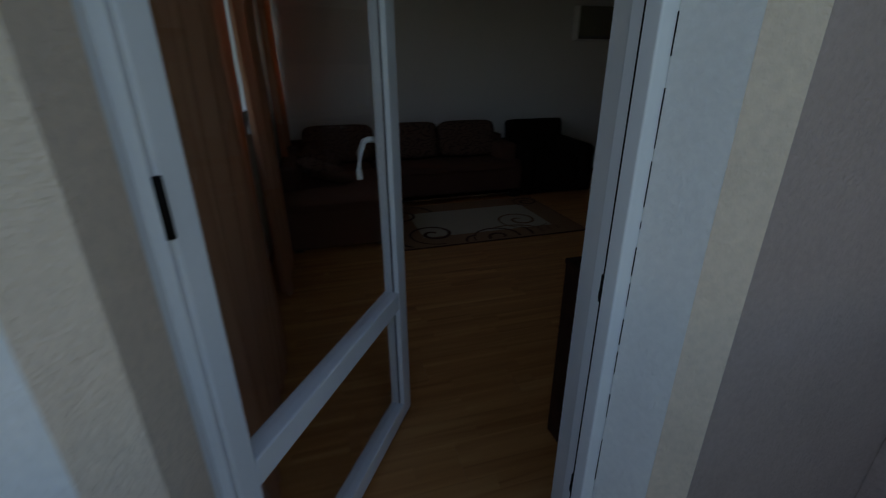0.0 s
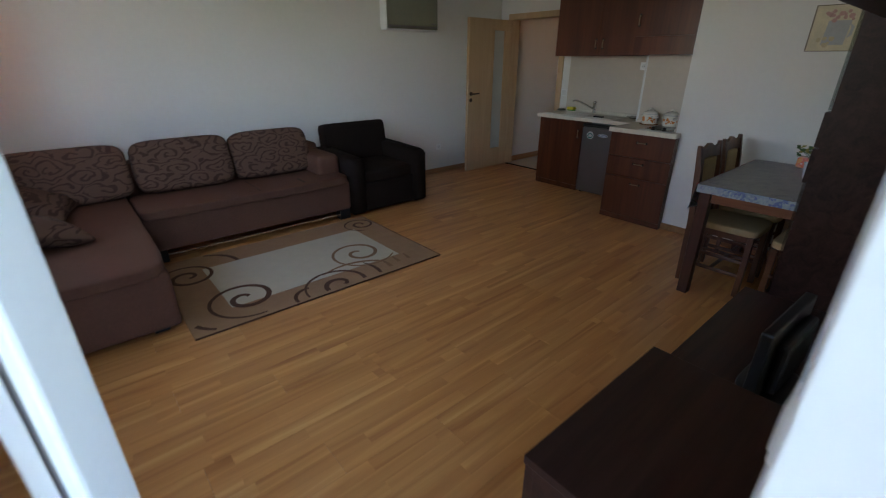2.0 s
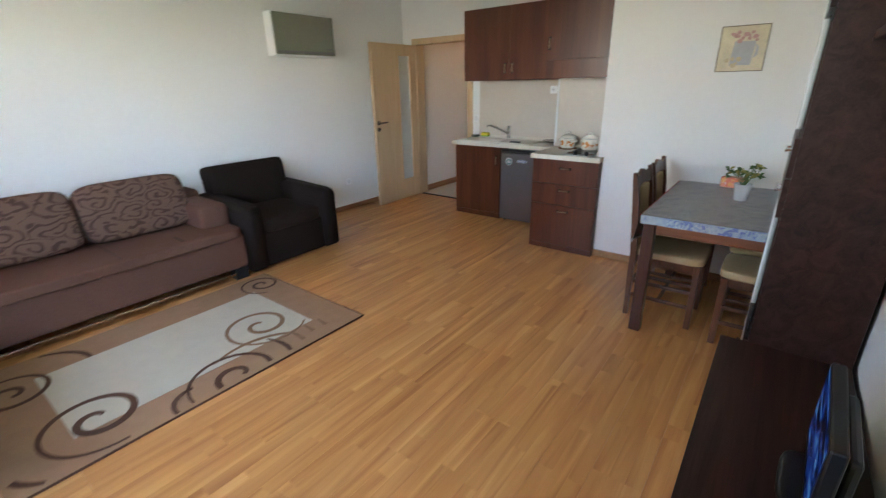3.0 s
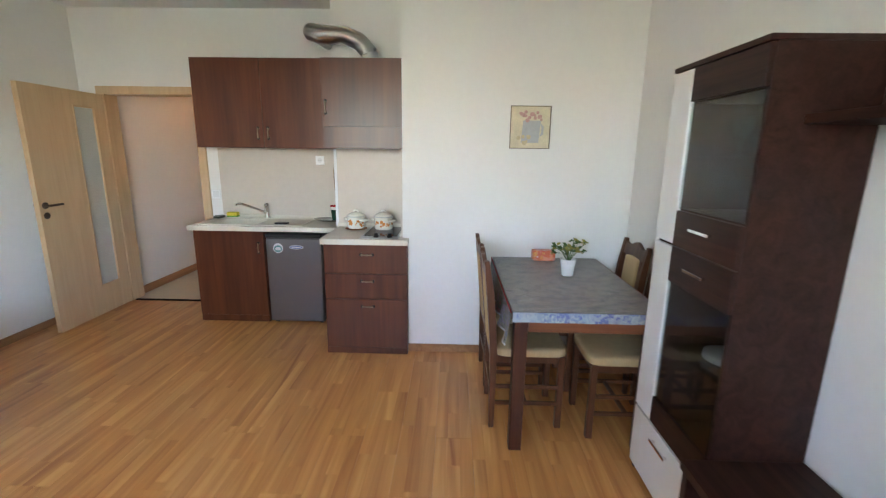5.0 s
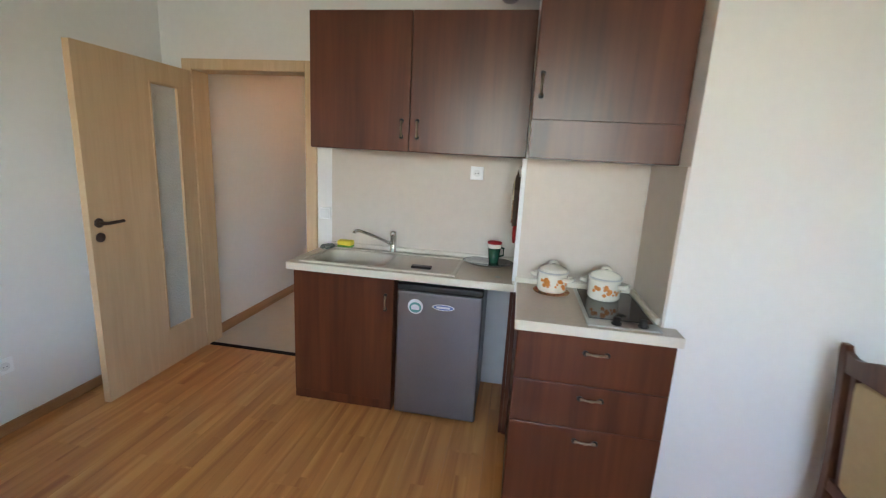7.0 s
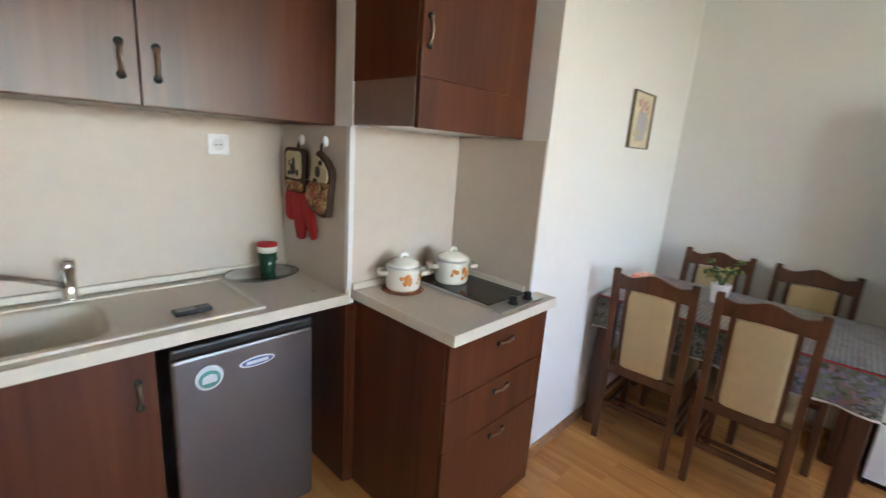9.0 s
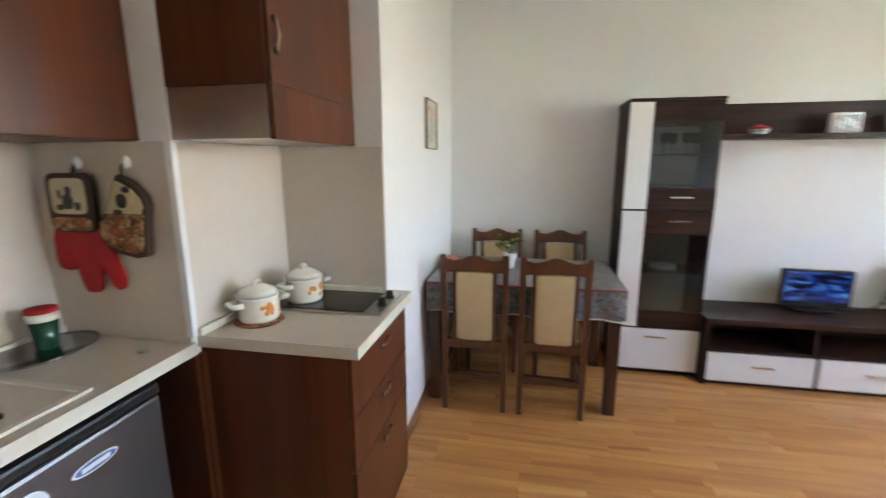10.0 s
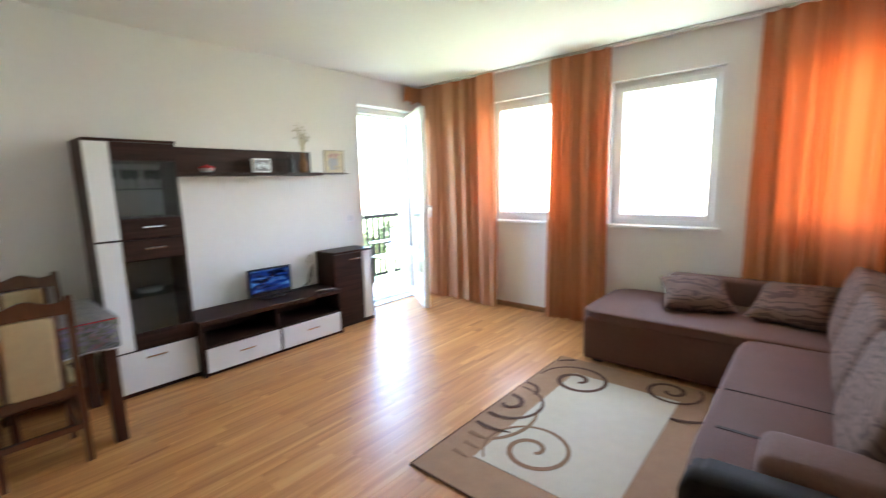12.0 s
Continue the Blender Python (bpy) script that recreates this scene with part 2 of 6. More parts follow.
def curtain_cloth(name):
    m = bpy.data.materials.new(name)
    m.use_nodes = True
    n, l = m.node_tree.nodes, m.node_tree.links
    p = n["Principled BSDF"]
    p.inputs["Roughness"].default_value = 0.75
    tr, mx = n.new("ShaderNodeBsdfTranslucent"), n.new("ShaderNodeMixShader")
    tc, mp, nz = n.new("ShaderNodeTexCoord"), n.new("ShaderNodeMapping"), n.new("ShaderNodeTexNoise")
    mp.inputs["Scale"].default_value = (1, 14, 0.15)
    nz.inputs["Scale"].default_value, nz.inputs["Detail"].default_value = 1.2, 3
    l.new(tc.outputs["Object"], mp.inputs["Vector"]), l.new(mp.outputs[0], nz.inputs["Vector"])
    r = ramp_of(n, [(0.32, (0.46, 0.225, 0.112)), (0.5, (0.49, 0.25, 0.128)), (0.68, (0.52, 0.275, 0.145))])
    r2 = ramp_of(n, [(0.32, (0.52, 0.068, 0.012)), (0.68, (0.64, 0.108, 0.024))])
    l.new(nz.outputs[0], r.inputs[0]), l.new(nz.outputs[0], r2.inputs[0])
    l.new(r.outputs[0], p.inputs["Base Color"]), l.new(r2.outputs[0], tr.inputs[0])
    mx.inputs[0].default_value = 0.26
    l.new(p.outputs[0], mx.inputs[1]), l.new(tr.outputs[0], mx.inputs[2])
    l.new(mx.outputs[0], n["Material Output"].inputs[0])
    return m


def glow(name, color, strength):
    m = bpy.data.materials.new(name)
    m.use_nodes = True
    p = m.node_tree.nodes["Principled BSDF"]
    p.inputs["Base Color"].default_value = (*color, 1)
    p.inputs["Emission Color"].default_value = (*color, 1)
    p.inputs["Emission Strength"].default_value = strength
    return m


def screen_mat(name):
    m = bpy.data.materials.new(name)
    m.use_nodes = True
    n, l = m.node_tree.nodes, m.node_tree.links
    p = n["Principled BSDF"]
    p.inputs["Base Color"].default_value, p.inputs["Roughness"].default_value = (0.01, 0.01, 0.015, 1), 0.12
    tc, mp, nz = n.new("ShaderNodeTexCoord"), n.new("ShaderNodeMapping"), n.new("ShaderNodeTexNoise")
    mp.inputs["Scale"].default_value = (3.5, 1, 11)
    nz.inputs["Scale"].default_value, nz.inputs["Detail"].default_value, nz.inputs["Distortion"].default_value = 2.0, 4, 1.2
    l.new(tc.outputs["Object"], mp.inputs["Vector"]), l.new(mp.outputs[0], nz.inputs["Vector"])
    r = ramp_of(n, [(0.42, (0.0, 0.001, 0.01)), (0.55, (0.01, 0.06, 0.4)), (0.68, (0.12, 0.4, 0.9))])
    l.new(nz.outputs[0], r.inputs[0])
    l.new(r.outputs[0], p.inputs["Emission Color"])
    p.inputs["Emission Strength"].default_value = 0.0105
    return m


M_WALL = material("wall_paint", (0.795, 0.775, 0.755), 0.9, var=0.02, scale=2, bump=0.08, bump_scale=180)
M_CEIL = material("ceiling_paint", (0.83, 0.82, 0.80), 0.9, var=0.02, scale=1.5, bump=0.05, bump_scale=200)
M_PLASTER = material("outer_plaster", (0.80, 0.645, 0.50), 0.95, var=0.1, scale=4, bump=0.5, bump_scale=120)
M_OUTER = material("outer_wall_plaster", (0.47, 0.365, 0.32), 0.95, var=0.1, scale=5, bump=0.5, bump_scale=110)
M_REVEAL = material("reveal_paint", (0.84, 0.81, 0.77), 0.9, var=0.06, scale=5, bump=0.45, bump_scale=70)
M_FLOOR = laminate("laminate")
M_GAP = material("floor_joint", (0.10, 0.045, 0.018), 0.8)
M_BASE = wood("baseboard_wood", (0.27, 0.13, 0.055), (0.42, 0.22, 0.1), 0.4, axis=0)
M_DOOR = wood("light_oak", (0.54, 0.37, 0.22), (0.61, 0.435, 0.265), 0.42, axis=2, grain=14)
M_FROST = material("frosted_glass", (0.52, 0.55, 0.54), 0.35, var=0.03, scale=30, bump=0.4, bump_scale=90)
M_CAB = wood("mahogany_print", (0.064, 0.0165, 0.0068), (0.122, 0.034, 0.0135), 0.31, axis=2, grain=6)
M_WENGE = wood("wenge_print", (0.017, 0.0065, 0.0048), (0.046, 0.018, 0.0125), 0.42, axis=0, grain=16, spec=0.22)
M_WHITE = material("white_gloss", (0.78, 0.78, 0.78), 0.22, var=0.015, scale=3)
M_PVC = material("white_pvc", (0.86, 0.86, 0.86), 0.3, var=0.02, scale=4)
M_COUNTER = material("stone_laminate", (0.58, 0.49, 0.405), 0.32, var=0.07, scale=45)
M_EDGE = material("counter_edge", (0.68, 0.62, 0.53), 0.35, var=0.05, scale=40)
M_SPLASH = material("beige_splash", (0.60, 0.52, 0.445), 0.42, var=0.04, scale=20)
M_STEEL = material("brushed_steel", (0.55, 0.55, 0.54), 0.28, 1.0, var=0.05, scale=9)
M_CHROME = material("chrome", (0.75, 0.75, 0.75), 0.1, 1.0, var=0.02)
M_BRASS = material("aged_brass", (0.30, 0.235, 0.165), 0.3, 0.9, var=0.2, scale=30)
M_FRIDGE = material("grey_fridge", (0.20, 0.19, 0.195), 0.33, 0.85, var=0.04, scale=8)
M_BLACK = material("black_plastic", (0.012, 0.012, 0.013), 0.35, var=0.1)
M_HOB = material("black_hob_glass", (0.01, 0.01, 0.011), 0.08, var=0.05)
M_SOFA = material("brown_upholstery", (0.128, 0.060, 0.041), 0.75, spec=0.25, var=0.12, scale=5, bump=0.25, bump_scale=220)
M_CUSH = swirl_fabric("scroll_fabric", (0.145, 0.081, 0.058), (0.074, 0.038, 0.028), 10.0)
M_ARM = material("dark_upholstery", (0.0165, 0.0098, 0.0078), 0.8, spec=0.14, var=0.15, scale=7, bump=0.25, bump_scale=160)
M_RUG = material("rug_tan", (0.39, 0.225, 0.125), 0.95, var=0.1, scale=12, bump=0.6, bump_scale=350)
M_CREAM = material("rug_cream", (0.62, 0.55, 0.43), 0.95, var=0.06, scale=12, bump=0.6, bump_scale=350)
M_BASIN = material("composite_basin", (0.60, 0.53, 0.44), 0.35, var=0.05, scale=40)
M_RBROWN = material("rug_brown", (0.11, 0.048, 0.026), 0.95, var=0.15, scale=20, bump=0.6, bump_scale=350)
M_RTAN = material("rug_dark_tan", (0.27, 0.145, 0.075), 0.95, var=0.1, scale=20, bump=0.6, bump_scale=350)
M_CHAIR = wood("chair_wood", (0.072, 0.024, 0.011), (0.125, 0.046, 0.021), 0.35, axis=2, grain=18)
M_TABLE = wood("table_wood", (0.04, 0.0125, 0.008), (0.075, 0.024, 0.013), 0.35, axis=2, grain=16)
M_APRON = wood("apron_wood", (0.13, 0.04, 0.017), (0.22, 0.075, 0.03), 0.35, axis=1, grain=16)
M_SEAT = material("beige_upholstery", (0.50, 0.36, 0.19), 0.8, var=0.08, scale=25, bump=0.3, bump_scale=300)
M_CLOTH = ribbed_cloth("table_cloth_top")
M_CLOTHB = print_cloth("table_cloth_border", [(0.0, (0.03, 0.05, 0.035)), (0.35, (0.09, 0.12, 0.085)), (0.55, (0.27, 0.27, 0.25)), (0.72, (0.12, 0.14, 0.10)), (0.86, (0.17, 0.13, 0.28)), (0.95, (0.25, 0.25, 0.30)), (1.0, (0.35, 0.05, 0.04))], 26, 0.4, 0.4)
M_CLOTHE = print_cloth("table_cloth_end", [(0.0, (0.10, 0.13, 0.32)), (0.25, (0.26, 0.31, 0.36)), (0.6, (0.36, 0.40, 0.42)), (0.85, (0.24, 0.29, 0.36)), (1.0, (0.12, 0.15, 0.36))], 24, 0.35, 0.3)
M_HEM = material("cloth_hem", (0.6, 0.6, 0.62), 0.6)
M_RED = material("red_cloth", (0.42, 0.012, 0.015), 0.8, var=0.15, scale=30, bump=0.3, bump_scale=200)
M_ENAMEL = material("cream_enamel", (0.80, 0.76, 0.67), 0.15, var=0.02)
M_ORANGE = material("orange_motif", (0.62, 0.22, 0.04), 0.3, var=0.3, scale=60)
M_GREEN = material("dark_green_glaze", (0.012, 0.06, 0.035), 0.25, var=0.1)
M_YELLOW = material("yellow_sponge", (0.75, 0.6, 0.05), 0.8, var=0.1, bump=0.4)
M_LIME = material("green_scourer", (0.16, 0.4, 0.06), 0.9, bump=0.5)
M_LEAF = material("leaf", (0.06, 0.12, 0.03), 0.6, var=0.3, scale=30)
M_LEAFY = material("leaf_yellow", (0.30, 0.26, 0.06), 0.6, var=0.3, scale=30)
M_GLASS = glass_of("clear_glass")
M_TINT = glass_of("cabinet_glass", (0.80, 0.84, 0.84))
M_CURTAIN = curtain_cloth("orange_curtain")
M_TILE = material("beige_tile", (0.56, 0.48, 0.39), 0.35, var=0.06, scale=10)
M_RAIL = material("dark_painted_metal", (0.008, 0.006, 0.005), 0.7, var=0.1, spec=0.1)
M_RAILW = material("rail_plastic", (0.55, 0.53, 0.50), 0.5, var=0.05)
M_CONC = material("balcony_tile", (0.50, 0.42, 0.34), 0.7, var=0.1, scale=8, bump=0.2)
M_GRASS = material("grass", (0.092, 0.134, 0.044), 0.9, var=0.3, scale=0.3, bump=0.5, bump_scale=5)
M_BARK = material("bark", (0.12, 0.085, 0.06), 0.9, var=0.2, bump=0.5)
M_TREE = material("tree_leaf", (0.08, 0.11, 0.05), 0.7, var=0.35, scale=2)
M_PANELG = material("grey_green_front", (0.24, 0.24, 0.19), 0.25, var=0.05, scale=4)
M_PAPER = material("picture_paper", (0.66, 0.58, 0.42), 0.7, var=0.18, scale=14)
M_GREYP = material("picture_grey", (0.44, 0.44, 0.46), 0.7, var=0.1, scale=40)
M_INK = material("dark_print", (0.055, 0.045, 0.045), 0.8, var=0.5, scale=60)
M_MAUVE = material("picture_mauve", (0.50, 0.29, 0.27), 0.7, var=0.25, scale=60)
M_PALE = material("pale_label", (0.70, 0.74, 0.78), 0.4, var=0.05)
M_BLUE = material("blue_mark", (0.10, 0.18, 0.42), 0.4, var=0.1)
M_TEAL = material("teal_mark", (0.10, 0.32, 0.30), 0.4, var=0.2, scale=90)
M_SCREEN = screen_mat("tv_picture")
M_MAT = print_cloth("printed_mat", [(0.0, (0.03, 0.02, 0.015)), (0.4, (0.35, 0.12, 0.03)), (0.7, (0.45, 0.33, 0.16)), (1.0, (0.3, 0.03, 0.02))], 24, 0.8)
M_QUILT = material("quilted_cream", (0.55, 0.46, 0.30), 0.85, var=0.15, scale=40)
M_DARKB = material("dark_brown_trim", (0.05, 0.025, 0.015), 0.8)


# ---- building tools ----
def box(bm, x0, y0, z0, x1, y1, z1, bev=0.0, seg=2):
    m = Matrix.Translation(((x0 + x1) / 2, (y0 + y1) / 2, (z0 + z1) / 2)) @ Matrix.Diagonal((abs(x1 - x0), abs(y1 - y0), abs(z1 - z0), 1))
    vs = bmesh.ops.create_cube(bm, size=1, matrix=m)["verts"]
    if bev:
        es = list({e for v in vs for e in v.link_edges})
        bmesh.ops.bevel(bm, geom=es, offset=bev, segments=seg, affect='EDGES', profile=0.5)


def rounded(bm, cx, cy, cz, sx, sy, sz, e=5.0, cuts=9, turn=None):
    """A soft cushion-like block."""
    tmp = bmesh.new()
    bmesh.ops.create_cube(tmp, size=2)
    bmesh.ops.subdivide_edges(tmp, edges=tmp.edges[:], cuts=cuts, use_grid_fill=True)
    t = turn or Matrix.Identity(3)
    for v in tmp.verts:
        p = v.co
        k = (abs(p.x) ** e + abs(p.y) ** e + abs(p.z) ** e) ** (1 / e)
        q = Vector((p.x / k * sx / 2, p.y / k * sy / 2, p.z / k * sz / 2))
        v.co = Vector((cx, cy, cz)) + t @ q
    me = bpy.data.meshes.new("tmp")
    tmp.to_mesh(me)
    tmp.free()
    bm.from_mesh(me)
    bpy.data.meshes.remove(me)


def lathe(bm, profile, cx=0, cy=0, cz=0, seg=24):
    rings = []
    for r, z in profile:
        rings.append([bm.verts.new((cx + r * math.cos(2 * math.pi * k / seg), cy + r * math.sin(2 * math.pi * k / seg), cz + z)) for k in range(seg)])
    for a, b in zip(rings, rings[1:]):
        for k in range(seg):
            bm.faces.new((a[k], a[(k + 1) % seg], b[(k + 1) % seg], b[k]))
    bm.faces.new(rings[0][::-1]), bm.faces.new(rings[-1])


def tube(bm, pts, r, seg=10, radii=None):
    pts = [Vector(p) for p in pts]
    rings = []
    up = Vector((0.13, 0.21, 0.97))
    for i, p in enumerate(pts):
        d = (pts[min(i + 1, len(pts) - 1)] - pts[max(i - 1, 0)]).normalized()
        a = d.cross(up if abs(d.dot(up)) < 0.95 else Vector((1, 0, 0))).normalized()
        b = d.cross(a)
        rr = radii[i] if radii else r
        rings.append([bm.verts.new(p + rr * (a * math.cos(2 * math.pi * k / seg) + b * math.sin(2 * math.pi * k / seg))) for k in range(seg)])
    for a, b in zip(rings, rings[1:]):
        for k in range(seg):
            bm.faces.new((a[k], a[(k + 1) % seg], b[(k + 1) % seg], b[k]))
    bm.faces.new(rings[0][::-1]), bm.faces.new(rings[-1])


def prism(bm, outline, axis, lo, hi):
    """An outline in two axes pushed along the third."""
    def at(u, v, w):
        return {"x": (w, u, v), "y": (u, w, v), "z": (u, v, w)}[axis]
    a = [bm.verts.new(at(u, v, lo)) for u, v in outline]
    b = [bm.verts.new(at(u, v, hi)) for u, v in outline]
    bm.faces.new(a), bm.faces.new(b[::-1])
    for i in range(len(a)):
        j = (i + 1) % len(a)
        bm.faces.new((a[i], b[i], b[j], a[j]))


def made(name, bm, mat, parent=None, smooth=False):
    """One mesh object; under a parent its coordinates are those of the world, unless the parent is turned."""
    bmesh.ops.recalc_face_normals(bm, faces=bm.faces)
    if parent is not None and not parent.get("turned"):
        bmesh.ops.translate(bm, verts=bm.verts, vec=-parent.location)
    me = bpy.data.meshes.new(name)
    bm.to_mesh(me)
    bm.free()
    me.materials.append(mat)
    if smooth:
        for p in me.polygons:
            p.use_smooth = True
    ob = new(name, me)
    if parent is not None:
        ob.parent = parent
    return ob


def block(name, dims, mat, parent=None, bev=0.0):
    """A box, or several alike, each an object of its own."""
    for d in dims if isinstance(dims[0], (tuple, list)) else [dims]:
        bm = bmesh.new()
        box(bm, *d, bev=bev)
        ob = made(name, bm, mat, parent)
    return ob


def stuff(ob, label=""):
    return tagged(ob, label, kind="stuff")


def thing(name, label, category, x, y, z=0.0, group="", rz=None):
    ob = new(name)
    ob.empty_display_size = 0.1
    ob.location = (x, y, z)
    if rz is not None:
        ob.rotation_euler = (0, 0, radians(rz))
        ob["turned"] = True
    return tagged(ob, label, category, group)


def structure(ob, label="", category=""):
    return tagged(ob, label, category, kind="structure")


def part(ob, label):
    return tagged(ob, label)


def wall_with_holes(name, axis, face0, face1, u0, u1, z0, z1, holes, mat, label):
    """A wall between two faces, cut by openings (u0, u1, z0, z1)."""
    bm = bmesh.new()

    def put(a, b, c, d):
        if b - a > 1e-4 and d - c > 1e-4:
            if axis == "x":
                box(bm, face0, a, c, face1, b, d)
            else:
                box(bm, a, face0, c, b, face1, d)
    u = u0
    for a, b, c, d in sorted(holes):
        put(u, a, z0, z1)
        put(a, b, z0, c)
        put(a, b, d, z1)
        u = b
    put(u, u1, z0, z1)
    bmesh.ops.remove_doubles(bm, verts=bm.verts, dist=1e-5)
    return structure(made(name, bm, mat), label, "wall")


# ---- structure ----
wall_with_holes("wall_west", "x", WX - 0.3, WX, TVY - 0.3, SY + 0.2, -0.05, CEIL + 0.1, [(a, b, WZ0, WZ1) for a, b in WINDOWS], M_WALL, "white painted wall with three windows")
wall_with_holes("wall_south", "y", TVY - 0.38, TVY, WX, PX + 0.3, -0.05, CEIL + 0.1, [(DX0, DX1, -0.05, DZ)], M_WALL, "white painted wall with a balcony door")
wall_with_holes("wall_north", "y", SY, SY + 0.2, WX, KX + 0.12, -0.05, CEIL + 0.1, [], M_WALL, "plain white painted wall behind the sofa")
wall_with_holes("wall_east", "x", KX, KX + 0.12, NY, SY, -0.05, CEIL + 0.1, [(HY0 - 0.03, HY1 + 0.03, -0.05, HZ + 0.03)], M_WALL, "white painted kitchen wall with a doorway")
structure(block("wall_picture", (PX, TVY, -0.05, KX, NY, CEIL + 0.1), M_WALL), "white painted wall block beside the dining table", "wall")
structure(block("duct_chase", (CHX, NY, -0.05, KX, 2.235, CEIL + 0.1), M_WALL), "white painted duct chase behind the hob", "wall")
structure(block("ceiling", (WX - 0.3, TVY - 0.3, CEIL, KX + 0.12, SY + 0.2, CEIL + 0.2), M_CEIL), "white painted ceiling", "ceiling")
floor = structure(block("floor", (WX, TVY - 0.10, -0.06, KX + 0.1, SY, -0.010), M_GAP), "wood laminate floor in three-strip boards", "floor")
structure(block("door_sill", (DX0, TVY - 0.38, -0.006, DX1, TVY - 0.03, 0.014), M_PVC), "white plastic balcony door sill", "sill")


def baseboard(name, dims):
    bm = bmesh.new()
    box(bm, *dims, bev=0.004)
    return structure(made(name, bm, M_BASE), "wood-coloured baseboard", "baseboard")


B, H = 0.014, 0.062
baseboard("baseboard", (WX + B, SY - B, 0, KX - 0.0, SY, H))
baseboard("baseboard", (WX, TVY, 0, WX + B, SY, H))
baseboard("baseboard", (DX1 + 0.005, TVY, 0, PX - B, TVY + B, H))
baseboard("baseboard", (PX - B, TVY, 0, PX, NY - 0.02, H))
baseboard("baseboard", (KX - B, HY1 + 0.08, 0, KX, SY - B, H))


# hall behind the doorway
structure(block("hall_floor", (KX + 0.02, 2.9, -0.06, 8.6, 4.62, -0.004), M_TILE), "beige tiled hall floor", "floor")
structure(block("hall_wall_north", (KX + 0.12, 4.56, -0.05, 8.6, 4.7, 2.6), M_WALL), "white painted hall wall", "wall")
structure(block("hall_wall_east", (8.6, 2.8, -0.05, 8.75, 4.7, 2.6), M_WALL), "white painted hall end wall", "wall")
structure(block("hall_wall_south", (KX + 0.12, 2.75, -0.05, 8.6, 2.9, 2.6), M_WALL), "white painted hall wall", "wall")
structure(block("hall_ceiling", (KX + 0.12, 2.75, 2.5, 8.7, 4.7, 2.6), M_CEIL), "white painted hall ceiling", "ceiling")
baseboard("hall_baseboard", (KX + 0.15, 4.56 - B, -0.004, 8.6, 4.56, 0.08))
structure(block("threshold", (KX - 0.005, HY0, -0.006, KX + 0.03, HY1, 0.008), M_RAIL), "dark metal threshold strip", "trim")
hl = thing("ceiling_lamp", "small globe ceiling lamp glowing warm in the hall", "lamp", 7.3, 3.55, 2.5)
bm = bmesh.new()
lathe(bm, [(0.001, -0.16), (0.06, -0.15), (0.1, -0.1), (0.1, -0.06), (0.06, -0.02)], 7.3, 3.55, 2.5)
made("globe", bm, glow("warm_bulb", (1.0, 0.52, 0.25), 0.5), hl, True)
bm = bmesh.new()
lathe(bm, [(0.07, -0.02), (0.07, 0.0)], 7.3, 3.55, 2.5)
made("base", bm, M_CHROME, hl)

# doorway frame and the open leaf
fr = structure(thing("door_frame", "light oak door frame around the hall doorway", "door frame", KX, 4.1), "", "")
block("jamb", [(KX - 0.022, HY1, 0, KX + 0.14, HY1 + 0.075, HZ + 0.07), (KX - 0.022, HY0 - 0.075, 0, KX + 0.14, HY0, HZ + 0.07), (KX - 0.022, HY0, HZ, KX + 0.14, HY1, HZ + 0.07)], M_DOOR, fr, 0.004)
leaf = thing("hall_door", "open light oak door with a narrow frosted glass panel", "door", KX - 0.03, 4.535, 0.008, rz=180.8)
LW, LH = 0.82, 1.972
bm = bmesh.new()
G0, G1, GZ0, GZ1 = 0.12, 0.355, 0.255, 1.85
for d in ((0, 0, 0, G0, 0.04, LH), (G1, 0, 0, LW, 0.04, LH), (G0, 0, 0, G1, 0.04, GZ0), (G0, 0, GZ1, G1, 0.04, LH)):
    box(bm, *d)
bmesh.ops.remove_doubles(bm, verts=bm.verts, dist=1e-5)
made("panel", bm, M_DOOR, leaf)
block("glass", (G0 - 0.004, 0.014, GZ0 - 0.004, G1 + 0.004, 0.026, GZ1 + 0.004), M_FROST, leaf)
block("bead", [(G0, -0.004, GZ0, G0 + 0.012, 0.044, GZ1), (G1 - 0.012, -0.004, GZ0, G1, 0.044, GZ1), (G0, -0.004, GZ0, G1, 0.044, GZ0 + 0.012), (G0, -0.004, GZ1 - 0.012, G1, 0.044, GZ1)], M_DOOR, leaf, 0.002)
bm = bmesh.new()
for s in (-1, 1):
    y = 0.02 + s * 0.02
    tube(bm, [(LW - 0.05, y, 1.05), (LW - 0.05, y + s * 0.045, 1.05), (LW - 0.07, y + s * 0.052, 1.05), (LW - 0.16, y + s * 0.05, 1.052)], 0.009)
    tube(bm, [(LW - 0.05, y, 1.05), (LW - 0.05, y + s * 0.008, 1.05)], 0.026, 16)
    tube(bm, [(LW - 0.05, y, 0.97), (LW - 0.05, y + s * 0.008, 0.97)], 0.026, 16)
part(made("handle", bm, M_DARKB, leaf, True), "dark bronze lever handle")

